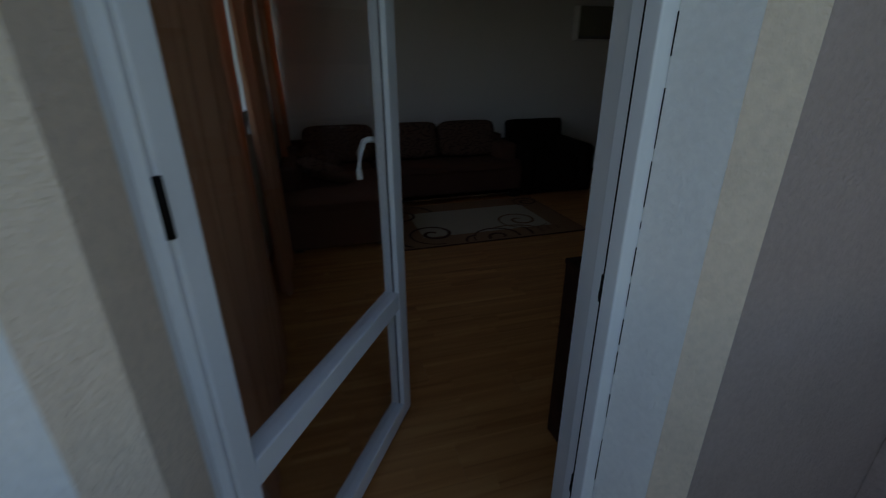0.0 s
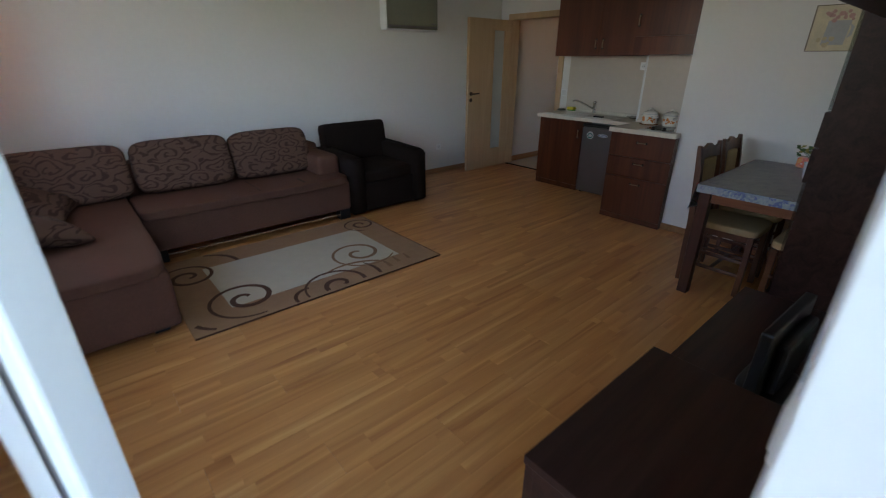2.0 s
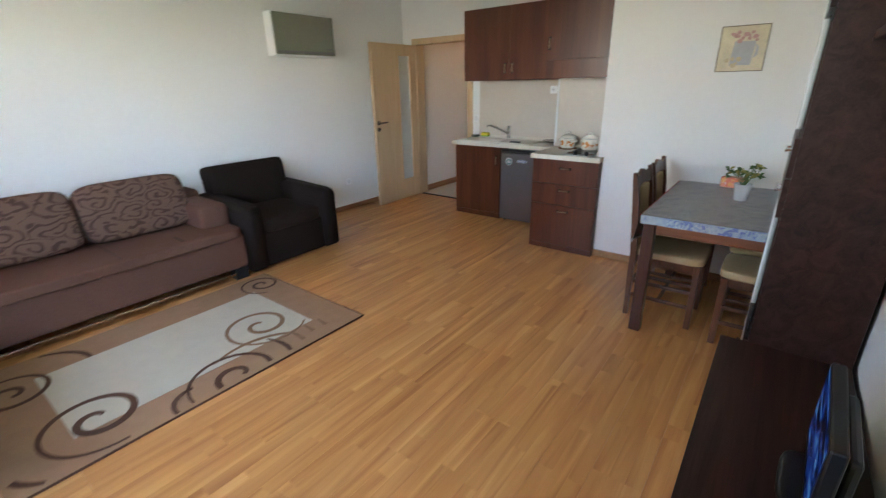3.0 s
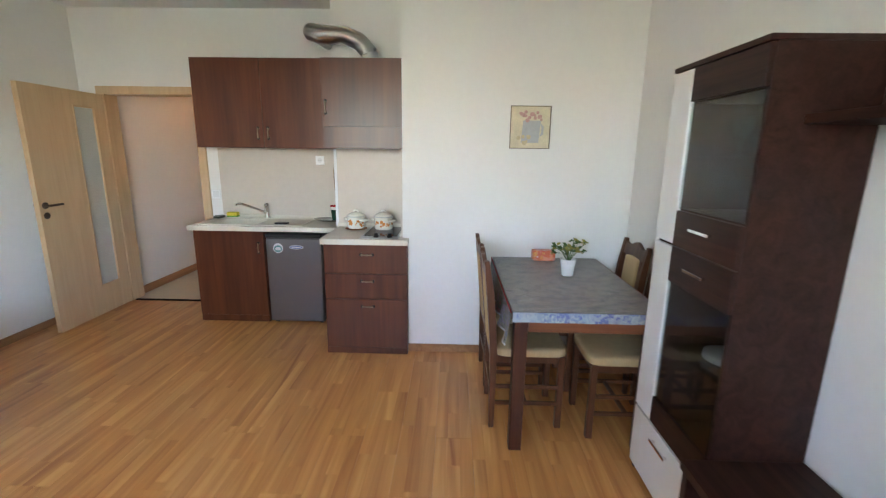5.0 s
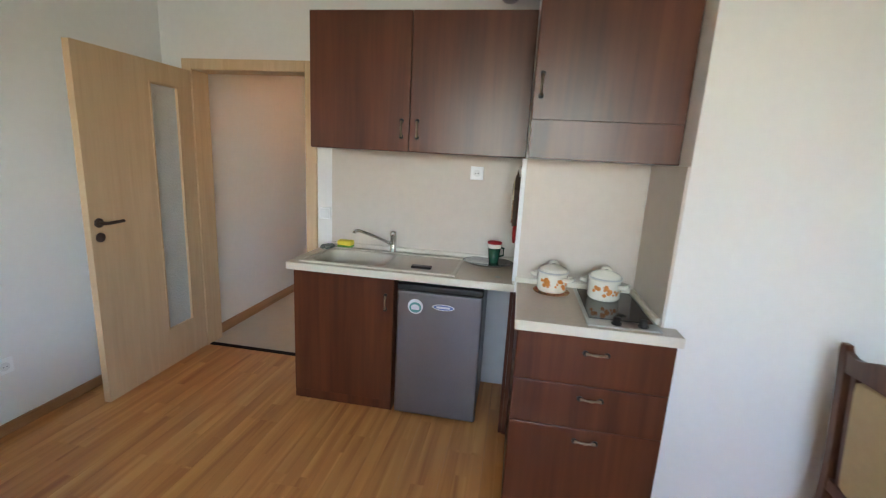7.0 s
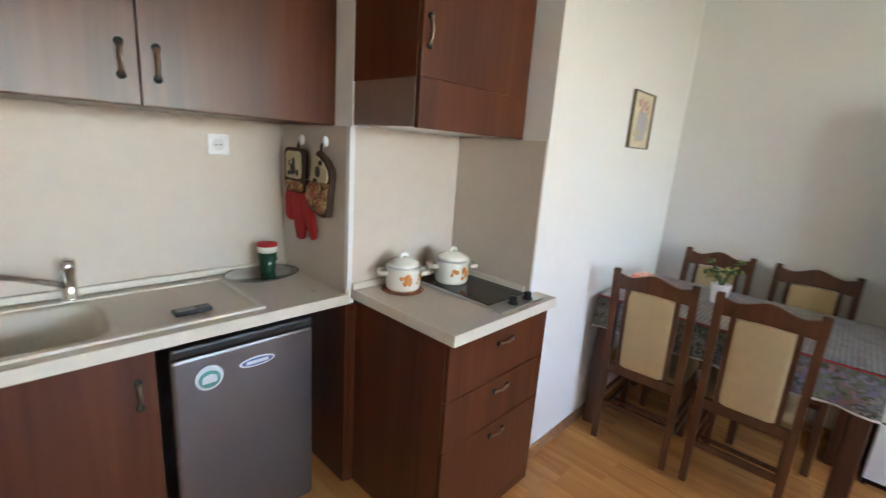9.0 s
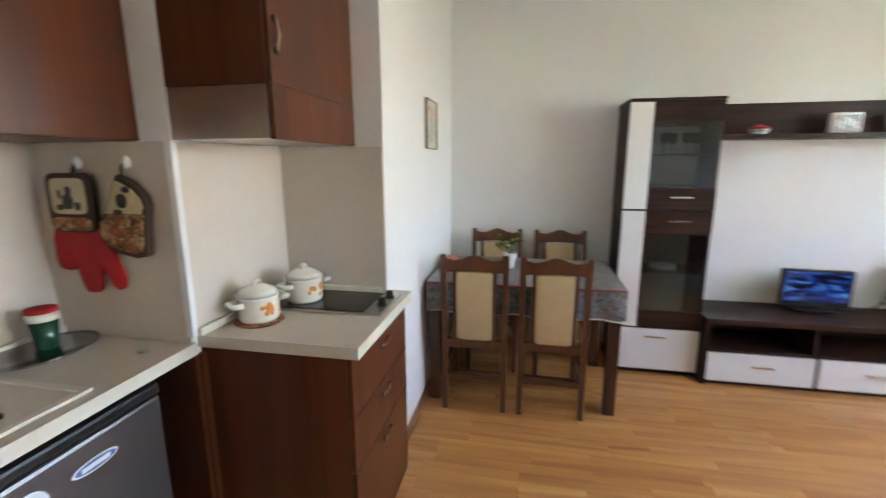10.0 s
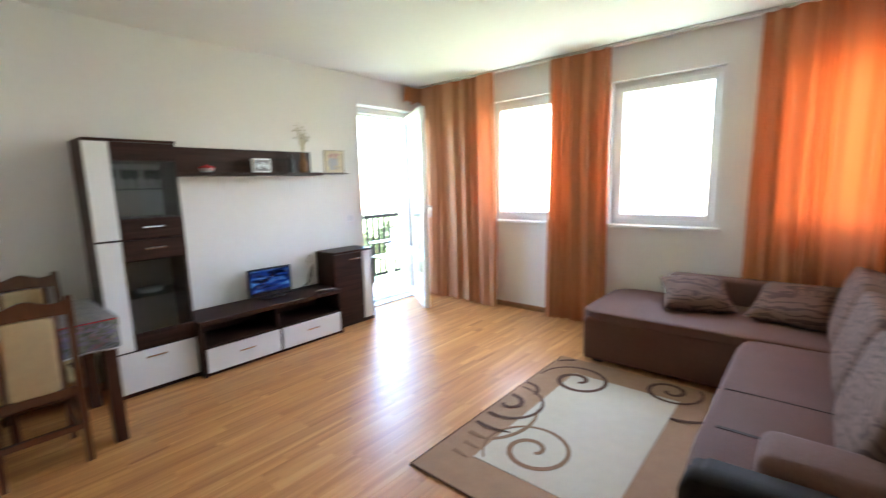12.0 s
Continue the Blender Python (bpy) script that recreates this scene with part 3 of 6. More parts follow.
# balcony door
fr = structure(thing("balcony_door_frame", "white plastic balcony door frame", "door frame", DX0, TVY), "", "")
FY0, FY1 = -0.25, -0.14       # outer and inner face of the frame
FS = -0.205                   # step between its two rebates
bm = bmesh.new()
for d in ((DX0, FS, 0.014, DX0 + 0.04, FY1, DZ), (JX - 0.068, FS, 0.014, DX1 - 0.001, FY1, DZ), (DX0 + 0.04, FS, DZ - 0.068, JX - 0.068, FY1, DZ), (DX0 + 0.04, FS, 0.014, JX - 0.068, FY1, 0.05),
          (DX0, FY0, 0.014, DX0 + 0.02, FS, DZ), (JX - 0.09, FY0, 0.014, DX1 - 0.001, FS, DZ), (DX0 + 0.02, FY0, DZ - 0.09, JX - 0.09, FS, DZ), (DX0 + 0.02, FY0, 0.014, JX - 0.09, FS, 0.06)):
    box(bm, *d, bev=0.004)
made("frame", bm, M_PVC, fr)
bm = bmesh.new()
box(bm, JX - 0.0725, FS + 0.001, 0.06, JX - 0.0683, FS + 0.006, DZ - 0.09)
box(bm, JX - 0.0905, FS - 0.004, 0.06, JX - 0.086, FS + 0.0006, DZ - 0.09)
made("gasket", bm, M_RAIL, fr)
for z in (0.32, 0.95, 1.75):
    bm = bmesh.new()
    box(bm, JX - 0.072, FS + 0.012, z, JX - 0.0685, FS + 0.030, z + 0.07, bev=0.001)
    box(bm, JX - 0.076, FS + 0.016, z + 0.012, JX - 0.072, FS + 0.026, z + 0.03)
    made("strike", bm, M_RAIL, fr)
bleaf = thing("balcony_door", "open white plastic balcony door with clear panes", "door", DX0 + 0.045, -0.185, 0.03, rz=56.5)
BW, BH, BM = 0.955, DZ - 0.09, 0.548
bm = bmesh.new()
S, SH = 0.078, 0.058            # free stile and rails, hinge stile
for d in ((0, 0, 0, SH, 0.06, BH), (BW - S, 0, 0, BW, 0.06, BH), (SH, 0, 0, BW - S, 0.06, S), (SH, 0, BH - S, BW - S, 0.06, BH), (SH, 0, BM, BW - S, 0.06, BM + S)):
    box(bm, *d, bev=0.006)
made("frame", bm, M_PVC, bleaf)
panes = [(S, S, BM), (S, BM + S, BH - S)]
for x, z0, z1 in panes:
    g = block("pane", (SH - 0.005, 0.026, z0 - 0.005, BW - S + 0.005, 0.032, z1 + 0.005), M_GLASS, bleaf)
    g.visible_shadow = False
bm = bmesh.new()
for x, a, b in panes:
    for y in (0.018,):
        box(bm, SH, y, a, SH + 0.004, y + 0.006, b)
        box(bm, BW - S - 0.004, y, a, BW - S, y + 0.006, b)
made("gasket", bm, M_FRIDGE, bleaf)
bm = bmesh.new()
hz = 1.17
for s, y in ((1, 0.06),):
    box(bm, BW - 0.055, y, hz - 0.07, BW - 0.03, y + s * 0.012, hz + 0.07, bev=0.003)
    tube(bm, [(BW - 0.042, y, hz + 0.03), (BW - 0.042, y + s * 0.04, hz + 0.03), (BW - 0.055, y + s * 0.055, hz + 0.025), (BW - 0.085, y + s * 0.058, hz - 0.01), (BW - 0.1, y + s * 0.058, hz - 0.07), (BW - 0.1, y + s * 0.056, hz - 0.1)], 0.011)
made("handle", bm, M_PVC, bleaf, True)

bm = bmesh.new()
for z in (0.25, 1.18, 2.05):
    tube(bm, [(-0.010, -0.006, z), (-0.010, -0.006, z + 0.10)], 0.008, 12)
part(made("hinge", bm, M_RAIL, bleaf, True), "dark hinge")

# windows
for k, (a, b) in enumerate(WINDOWS, 1):
    w = structure(thing("window_%d" % k, "white plastic window with a clear pane", "window", WX - 0.1, a, WZ0), "", "")
    x0, x1, f = WX - 0.16, WX - 0.09, 0.05
    bm = bmesh.new()
    for d in ((x0, a, WZ0, x1, a + f, WZ1), (x0, b - f, WZ0, x1, b, WZ1), (x0, a + f, WZ0, x1, b - f, WZ0 + f), (x0, a + f, WZ1 - f, x1, b - f, WZ1)):
        box(bm, *d, bev=0.004)
    g0, g1, s = a + f + 0.003, b - f - 0.003, 0.05
    for d in ((x0 + 0.01, g0, WZ0 + f, x1 + 0.02, g0 + s, WZ1 - f), (x0 + 0.01, g1 - s, WZ0 + f, x1 + 0.02, g1, WZ1 - f), (x0 + 0.01, g0 + s, WZ0 + f, x1 + 0.02, g1 - s, WZ0 + f + s), (x0 + 0.01, g0 + s, WZ1 - f - s, x1 + 0.02, g1 - s, WZ1 - f)):
        box(bm, *d, bev=0.004)
    made("frame", bm, M_PVC, w)
    g = block("pane", (x0 + 0.035, g0 + s - 0.004, WZ0 + f + s - 0.004, x0 + 0.041, g1 - s + 0.004, WZ1 - f - s + 0.004), M_GLASS, w)
    g.visible_shadow = False
    block("sill", (WX - 0.088, a - 0.03, WZ0 - 0.028, WX + 0.03, b + 0.03, WZ0 - 0.002), M_PVC, w, 0.004)


def curtain(y0, y1, folds, seed):
    rnd = random.Random(seed)
    c = thing("curtain", "orange-brown striped curtain hanging to the floor", "curtain", WX + 0.12, (y0 + y1) / 2, 0.02, "curtains on the window wall")
    n, rows = folds * 12, 14
    amp = [rnd.uniform(0.6, 1.2) for _ in range(folds + 1)]
    bm = bmesh.new()
    grid = []
    for r in range(rows + 1):
        z = 0.02 + (CEIL - 0.045) * r / rows
        row = []
        for i in range(n + 1):
            u = i / n
            k = max(0.0, min(folds - 1e-4, u * folds + 0.32 * math.sin(5.1 * u * 3 + seed * 2.3) + 0.22 * math.sin(11.7 * u * 2 + seed)))
            a = amp[int(k) % (folds + 1)] * (0.038 if r < rows - 1 else 0.028)
            x = WX + 0.14 + a * math.sin(2 * math.pi * k + 0.5 * math.sin(1.7 * z + seed + 4 * u)) + 0.012 * math.sin(9 * u + 2 * z)
            flare = 1 + 0.05 * (1 - r / rows)
            yc = (y0 + y1) / 2
            row.append(bm.verts.new((x, yc + (y0 + u * (y1 - y0) - yc) * flare, z)))
        grid.append(row)
    for r in range(rows):
        for i in range(n):
            bm.faces.new((grid[r][i], grid[r][i + 1], grid[r + 1][i + 1], grid[r + 1][i]))
    made("cloth", bm, M_CURTAIN, c, True)
    return c


first_curtain = curtain(0.08, 1.20, 7, 1)
bm = bmesh.new()
g = []
for r in range(5):
    z = CEIL - 0.03 - 0.045 * r
    g.append([bm.verts.new((WX + 0.14 + 0.30 * i / 30, 0.075 + 0.018 * math.sin(i * 1.1 + 0.3 * r) - 0.004 * r, z + 0.02 * math.sin(i * 0.35) * r / 4)) for i in range(31)])
for r in range(4):
    for i in range(30):
        bm.faces.new((g[r][i], g[r][i + 1], g[r + 1][i + 1], g[r + 1][i]))
part(made("gathered_end", bm, M_CURTAIN, first_curtain, True), "gathered top end of the curtain")
curtain(1.88, 2.50, 6, 2)
curtain(3.64, 4.66, 10, 3)
structure(block("curtain_rail", (WX + 0.12, 0.06, CEIL - 0.018, WX + 0.16, SY - 0.02, CEIL - 0.002), M_RAILW, None, 0.003), "white curtain rail under the ceiling", "rail")

# balcony and outside
structure(block("balcony_floor", (-3.2, -1.4, -0.22, 2.15, TVY - 0.38, -0.03), M_CONC), "pale tiled balcony floor", "floor")
OY = -0.402
CRN = 0.078                   # width of the splayed plaster corners
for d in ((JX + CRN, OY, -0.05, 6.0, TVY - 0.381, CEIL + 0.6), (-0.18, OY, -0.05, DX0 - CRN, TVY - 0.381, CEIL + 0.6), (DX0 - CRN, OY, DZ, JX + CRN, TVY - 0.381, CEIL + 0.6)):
    # The stretch left of the door takes the paler reveal colour.
    structure(block("outer_wall", d, M_REVEAL if d[0] < 0 else M_OUTER), "rough grey plaster wall around the balcony door, paler to its left", "wall")
for x, s in ((JX, 1), (DX0, -1)):
    bm = bmesh.new()
    prism(bm, [(x - s * (0.056 if s > 0 else 0.022), FY0 - 0.001), (x - s * 0.004, -0.366), (x + s * 0.0045, -0.366), (x + s * 0.0045, FY0 - 0.001)], "z", 0.015, DZ - 0.001)
    # The left reveal's beige stands in for the shade on that side.
    structure(made("door_reveal", bm, M_REVEAL if s > 0 else M_PLASTER), "rough pale blue-white door reveal, its hinge side beige for shade", "wall")
    bm = bmesh.new()
    prism(bm, [(x - s * 0.004, -0.3665), (x + s * (CRN - 0.001), OY - 0.002), (x + s * (CRN - 0.001), -0.3665)], "z", 0.015, DZ - 0.001)
    structure(made("corner_render", bm, M_PLASTER), "beige plaster edge of the door reveal", "wall")
bm = bmesh.new()
rnd = random.Random(21)
z = 0.45
while z < 1.9:
    h = rnd.uniform(0.015, 0.07)
    w = rnd.uniform(-0.0036, -0.0024)
    if rnd.random() < 0.9:
        box(bm, JX - 0.060 - w, FY0 - 0.0025, z, JX - 0.056, FY0 - 0.0005, z + h)
    z += h + (0.0 if rnd.random() < 0.7 else rnd.uniform(0.01, 0.05))
structure(made("sealant", bm, M_RAIL), "dark cracked joint along the door frame", "trim")
structure(block("inner_reveal", (JX, FY1 + 0.001, 0.015, DX1 - 0.0005, TVY - 0.004, DZ - 0.001), M_WALL), "white painted lining of the door opening", "wall")
# Unseen wall, added to keep eastern sky light off leaf and left reveal.
structure(block("balcony_side_wall", (2.0, -1.4, -0.03, 2.15, OY - 0.002, CEIL + 0.6), M_OUTER), "unseen plaster wall added to shade the door leaf", "wall")
rl = structure(thing("balcony_railing", "dark metal balcony railing with upright bars", "railing", 1.5, -1.25, -0.03), "", "")
bm = bmesh.new()
box(bm, -3.15, -1.28, 0.98, 1.995, -1.22, 1.03, bev=0.005)
made("rail", bm, M_RAIL, rl)
block("bottom_rail", (-3.15, -1.265, 0.05, 1.995, -1.235, 0.09), M_RAIL, rl, 0.004)
block("bar", [(-3.1 + i * 0.115, -1.26, 0.091, -3.042 + i * 0.115, -1.24, 0.979) for i in range(44)], M_RAIL, rl)
block("post", [(-3.15, -1.27, -0.03, -3.11, -1.23, 0.979), (1.955, -1.27, -0.03, 1.995, -1.23, 0.979)], M_RAIL, rl)
structure(block("ground", (-90, -120, -7.2, 90, 90, -7.0), M_GRASS), "grassy ground far below", "ground")


def tree(x, y, z, h, seed):
    rnd = random.Random(seed)
    t = thing("tree", "leafy green tree outside the building", "tree", x, y, z, "trees outside")
    bm = bmesh.new()
    pts = [(x + 0.1 * math.sin(i), y + 0.1 * math.cos(2 * i), z + h * 0.6 * i / 5) for i in range(6)]
    tube(bm, pts, 0.2, 8, [0.22, 0.2, 0.17, 0.13, 0.1, 0.06])
    for k in range(6):
        a, b = rnd.uniform(0, 6.28), rnd.uniform(0.3, 0.55)
        p = Vector((x, y, z + h * b))
        tube(bm, [p, p + Vector((math.cos(a), math.sin(a), 0.7)) * h * 0.12, p + Vector((math.cos(a), math.sin(a), 1.0)) * h * 0.24], 0.06, 6, [0.08, 0.05, 0.02])
    made("trunk", bm, M_BARK, t)
    bm = bmesh.new()
    clumps = [(rnd.uniform(-1, 1), rnd.uniform(-1, 1), rnd.uniform(-0.6, 1)) for _ in range(26)]
    for cx, cy, cz in clumps:
        for _ in range(60):
            d = Vector((rnd.gauss(0, 1), rnd.gauss(0, 1), rnd.gauss(0, 0.8))) * h * 0.055
            c = Vector((x + cx * h * 0.24, y + cy * h * 0.24, z + h * 0.68 + cz * h * 0.24)) + d
            u = Vector((rnd.uniform(-1, 1), rnd.uniform(-1, 1), rnd.uniform(-1, 1))).normalized() * 0.16
            v = u.orthogonal().normalized() * 0.1
            bm.faces.new([bm.verts.new(q) for q in (c - u, c - v, c + u, c + v)])
    tagged(made("crown", bm, M_TREE, t), kind="stuff")
    return t


for i, (x, y, h) in enumerate([(-24, 6, 6.4), (-27, -4, 6.2), (-19, -24, 5.4), (-6, -32, 5.2), (6, -29, 5.0), (-32, 16, 6.8)]):
    tree(x, y, -7.0, h, 10 + i)

# white plastic chair on the balcony
pc = thing("plastic_chair", "white moulded plastic garden chair on the balcony", "chair", -0.05, -0.95, -0.03)
block("seat", (-0.28, -1.16, 0.38, 0.16, -0.74, 0.41), M_PVC, pc, 0.012)
block("backrest", [(-0.3, -1.16, 0.45, -0.27, -0.74, 0.8), (-0.31, -1.16, 0.40, -0.26, -1.11, 0.8), (-0.31, -0.79, 0.40, -0.26, -0.74, 0.8)], M_PVC, pc, 0.01)
block("leg", [(-0.28, -1.16, -0.03, -0.23, -1.16, 0.39), (-0.28, -0.78, -0.03, -0.23, -0.74, 0.39), (0.11, -1.16, -0.03, 0.16, -1.16, 0.6), (0.11, -0.78, -0.03, 0.16, -0.74, 0.6)], M_PVC, pc, 0.008)
block("armrest", [(-0.3, -1.18, 0.6, 0.18, -1.11, 0.63), (-0.3, -0.79, 0.6, 0.18, -0.72, 0.63)], M_PVC, pc, 0.01)

# ---- kitchen ----
KG = "kitchen units"


def pull(bm, x, y, z, upright=True):
    """A small bowed handle on a front that faces -x."""
    pts = []
    for i in range(7):
        u = i / 6 - 0.5
        dx = -0.005 - 0.010 * math.cos(u * math.pi)
        pts.append((x + dx, y, z + u * 0.08) if upright else (x + dx, y + u * 0.08, z))
    tube(bm, pts, 0.005, 8, [0.008, 0.005, 0.0045, 0.006, 0.0045, 0.005, 0.008])


def front(parent, name, x, y0, y1, z0, z1, mat, handle=None):
    """A door or drawer front facing -x with its pull."""
    d = block(name, (x - 0.018, y0 + 0.002, z0 + 0.002, x, y1 - 0.002, z1 - 0.002), mat, parent, 0.002)
    if handle:
        bm = bmesh.new()
        pull(bm, x - 0.018, handle[0], handle[1], handle[2])
        bmesh.ops.translate(bm, verts=bm.verts, vec=-parent.location)
        h = made("handle", bm, M_BRASS, None, True)
        h.parent = d
        part(h, "aged brass bow handle")
        for u in (-0.042, 0.042):
            bm = bmesh.new()
            p = Vector((x - 0.018, handle[0], handle[1])) + (Vector((0, 0, u)) if handle[2] else Vector((0, u, 0)))
            tube(bm, [p, p - Vector((0.0075, 0, 0))], 0.0115, 12)
            bmesh.ops.translate(bm, verts=bm.verts, vec=-parent.location)
            r = made("mount", bm, M_BLACK, None, True)
            r.parent = d
            part(r, "dark round handle mount")
    return d


# wall cabinet with two doors
UX, UZ0, UZ1 = 5.64, 1.525, 2.235
c = thing("wall_cabinet", "dark mahogany wall cabinet with two doors above the sink", "cabinet", 5.85, 2.84, UZ0, KG)
block("body", (UX + 0.001, 2.237, UZ0, KX - 0.001, 3.435, UZ1), M_CAB, c, 0.001)
front(c, "door", UX, 2.237, 2.865, UZ0, UZ1, M_CAB, (2.822, 1.645, True))
front(c, "door", UX, 2.865, 3.435, UZ0, UZ1, M_CAB, (2.908, 1.645, True))
# hood cabinet
HX, HZ1 = 5.18, 2.15
c = thing("hood_cabinet", "dark mahogany cabinet with a built-in cooker hood", "cabinet", 5.35, 1.93, UZ0, KG)
block("body", (HX + 0.001, NY + 0.002, 1.682, CHX - 0.001, 2.233, HZ1), M_CAB, c, 0.001)
part(block("hood", (HX + 0.004, NY + 0.004, UZ0 + 0.004, CHX - 0.002, 2.231, 1.681), M_STEEL, c, 0.002), "grey steel cooker hood")
front(c, "door", HX, NY + 0.002, 2.233, 1.6795, HZ1, M_CAB, (2.203, 1.815, True))
block("flap", (HX - 0.0178, NY + 0.004, UZ0 + 0.002, HX, 2.231, 1.681), M_CAB, c, 0.0006)
# duct
d = thing("hood_duct", "bent shiny metal duct from the cooker hood into the wall", "duct", 5.36, 1.95, HZ1)
bm = bmesh.new()
pts, rad = [], []
key = [(5.36, 1.90, 2.15), (5.36, 1.915, 2.22), (5.37, 1.99, 2.30), (5.38, 2.10, 2.345), (5.39, 2.2, 2.35), (5.41, 2.30, 2.36), (5.46, 2.37, 2.385), (5.56, 2.40, 2.41), (5.72, 2.40, 2.43), (6.045, 2.40, 2.44)]
for i in range(len(key) - 1):
    for j in range(6):
        u = j / 6
        pts.append(Vector(key[i]).lerp(Vector(key[i + 1]), u))
        rad.append(0.062 + 0.0018 * (j % 2))
tube(bm, pts, 0.06, 20, rad)
made("pipe", bm, M_STEEL, d, True)
# base cabinet, counters
C1X, C1Z = 5.505, 0.873
c = thing("sink_cabinet", "dark mahogany base cabinet under the sink", "cabinet", 5.8, 3.2, 0, KG)
block("body", [(5.571, 2.9, 0.0, KX - 0.001, 3.515, C1Z - 0.17), (5.571, 2.9, C1Z - 0.17, KX - 0.001, 2.918, C1Z - 0.04), (5.571, 3.497, C1Z - 0.17, KX - 0.001, 3.515, C1Z - 0.04)], M_CAB, c, 0.001)
front(c, "door", 5.57, 2.9, 3.515, 0.06, C1Z - 0.042, M_CAB, (2.95, 0.68, True))
block("plinth", (5.56, 2.9, 0.0, 5.57, 3.515, 0.058), M_CAB, c)
ct = thing("sink_counter", "beige stone-look worktop with an inset sink", "worktop", 5.8, 2.9, C1Z, KG)
SX0, SX1, SY0, SY1 = 5.585, 5.928, 2.985, 3.44
bm = bmesh.new()
for dd in ((C1X + 0.004, 2.237, C1Z - 0.038, SX0, 3.533, C1Z), (SX1, 2.237, C1Z - 0.038, KX - 0.001, 3.533, C1Z), (SX0, 2.237, C1Z - 0.038, SX1, SY0, C1Z), (SX0, SY1, C1Z - 0.038, SX1, 3.533, C1Z)):
    box(bm, *dd)
bmesh.ops.remove_doubles(bm, verts=bm.verts, dist=1e-5)
made("top", bm, M_COUNTER, ct)
part(block("edge", [(C1X, 2.237, C1Z - 0.04, C1X + 0.004, 3.535, C1Z + 0.0005), (C1X + 0.004, 3.533, C1Z - 0.04, KX - 0.001, 3.536, C1Z + 0.0005)], M_EDGE, ct), "pale worktop edging")
part(block("upstand", [(KX - 0.03, 2.237, C1Z + 0.0005, KX - 0.013, 3.49, C1Z + 0.03)], M_EDGE, ct, 0.006), "pale upstand strip")
sk = thing("sink", "beige composite sink with a shallow drainer", "sink", 5.78, 3.1, C1Z)
bm = bmesh.new()
RX0, RX1, RY0, RY1 = 5.545, 5.965, 2.56, 3.475
zt = C1Z + 0.006
for dd in ((RX0, RY0, C1Z + 0.0005, RX0 + 0.02, RY1, zt + 0.004), (RX1 - 0.02, RY0, C1Z + 0.0005, RX1, RY1, zt + 0.004), (RX0 + 0.02, RY0, C1Z + 0.0005, RX1 - 0.02, RY0 + 0.02, zt + 0.002), (RX0 + 0.02, RY1 - 0.02, C1Z + 0.0005, RX1 - 0.02, RY1, zt + 0.004)):
    box(bm, *dd, bev=0.0015)
made("rim", bm, M_EDGE, sk)
bm = bmesh.new()
box(bm, RX0 + 0.02, RY0 + 0.02, C1Z + 0.0005, RX1 - 0.02, SY0, C1Z + 0.003)
made("drainer", bm, M_COUNTER, sk)
bm = bmesh.new()


def basin_ring(inset, z, power):
    """A rounded rectangle of the basin at one height."""
    hx, hy, out = (SX1 - SX0) / 2 - inset, (SY1 - SY0) / 2 - inset, []
    for k in range(48):
        c, s_ = math.cos(2 * math.pi * k / 48), math.sin(2 * math.pi * k / 48)
        r = (abs(c) ** power + abs(s_) ** power) ** (-1 / power)
        out.append(bm.verts.new(((SX0 + SX1) / 2 + hx * r * c, (SY0 + SY1) / 2 + hy * r * s_, C1Z + z)))
    return out


rings = [basin_ring(-0.014, 0.0042, 60), basin_ring(0.001, 0.0038, 6), basin_ring(0.008, -0.004, 5), basin_ring(0.016, -0.05, 5), basin_ring(0.03, -0.095, 4.5), basin_ring(0.06, -0.115, 4), basin_ring(0.13, -0.12, 3)]
for r0, r1 in zip(rings, rings[1:]):
    for k in range(48):
        bm.faces.new((r0[k], r0[(k + 1) % 48], r1[(k + 1) % 48], r1[k]))
bm.faces.new(rings[-1])
bmesh.ops.recalc_face_normals(bm, faces=bm.faces)
made("bowl", bm, M_BASIN, sk, True)
tp = thing("tap", "chrome mixer tap with a long swivel spout", "tap", 5.99, 3.04, C1Z)
bm = bmesh.new()
lathe(bm, [(0.028, 0), (0.028, 0.012), (0.021, 0.02), (0.021, 0.10), (0.024, 0.105), (0.024, 0.14), (0.012, 0.148)], 5.985, 3.04, C1Z, 20)
made("body", bm, M_CHROME, tp, True)
bm = bmesh.new()
tube(bm, [(5.985, 3.04, C1Z + 0.05), (5.95, 3.10, C1Z + 0.085), (5.90, 3.17, C1Z + 0.125), (5.86, 3.225, C1Z + 0.15), (5.845, 3.25, C1Z + 0.15), (5.84, 3.258, C1Z + 0.135)], 0.011, 12)
made("spout", bm, M_CHROME, tp, True)
# fridge
f = thing("fridge", "small grey fridge with a dark frame under the worktop", "fridge", 5.8, 2.63)
block("body", (5.56, 2.40, 0.02, 6.0, 2.865, 0.80), M_FRIDGE, f, 0.006)
block("door", (5.515, 2.392, 0.025, 5.556, 2.872, 0.775), M_FRIDGE, f, 0.012)
part(block("top_trim", (5.512, 2.392, 0.777, 5.56, 2.873, 0.815), M_BLACK, f, 0.01), "black top trim with grip")
part(block("gasket", (5.555, 2.40, 0.04, 5.562, 2.865, 0.80), M_BLACK, f), "black door seal")
block("foot", [(5.57, 2.42, 0, 5.6, 2.45, 0.0195), (5.57, 2.82, 0, 5.6, 2.85, 0.0195), (5.95, 2.42, 0, 5.98, 2.45, 0.0195), (5.95, 2.82, 0, 5.98, 2.85, 0.0195)], M_BLACK, f)


def disc(bm, x, y, z, ry, rz, thick=0.002, seg=28):
    prism(bm, [(y + ry * math.cos(2 * math.pi * k / seg), z + rz * math.sin(2 * math.pi * k / seg)) for k in range(seg)], "x", x - thick, x)


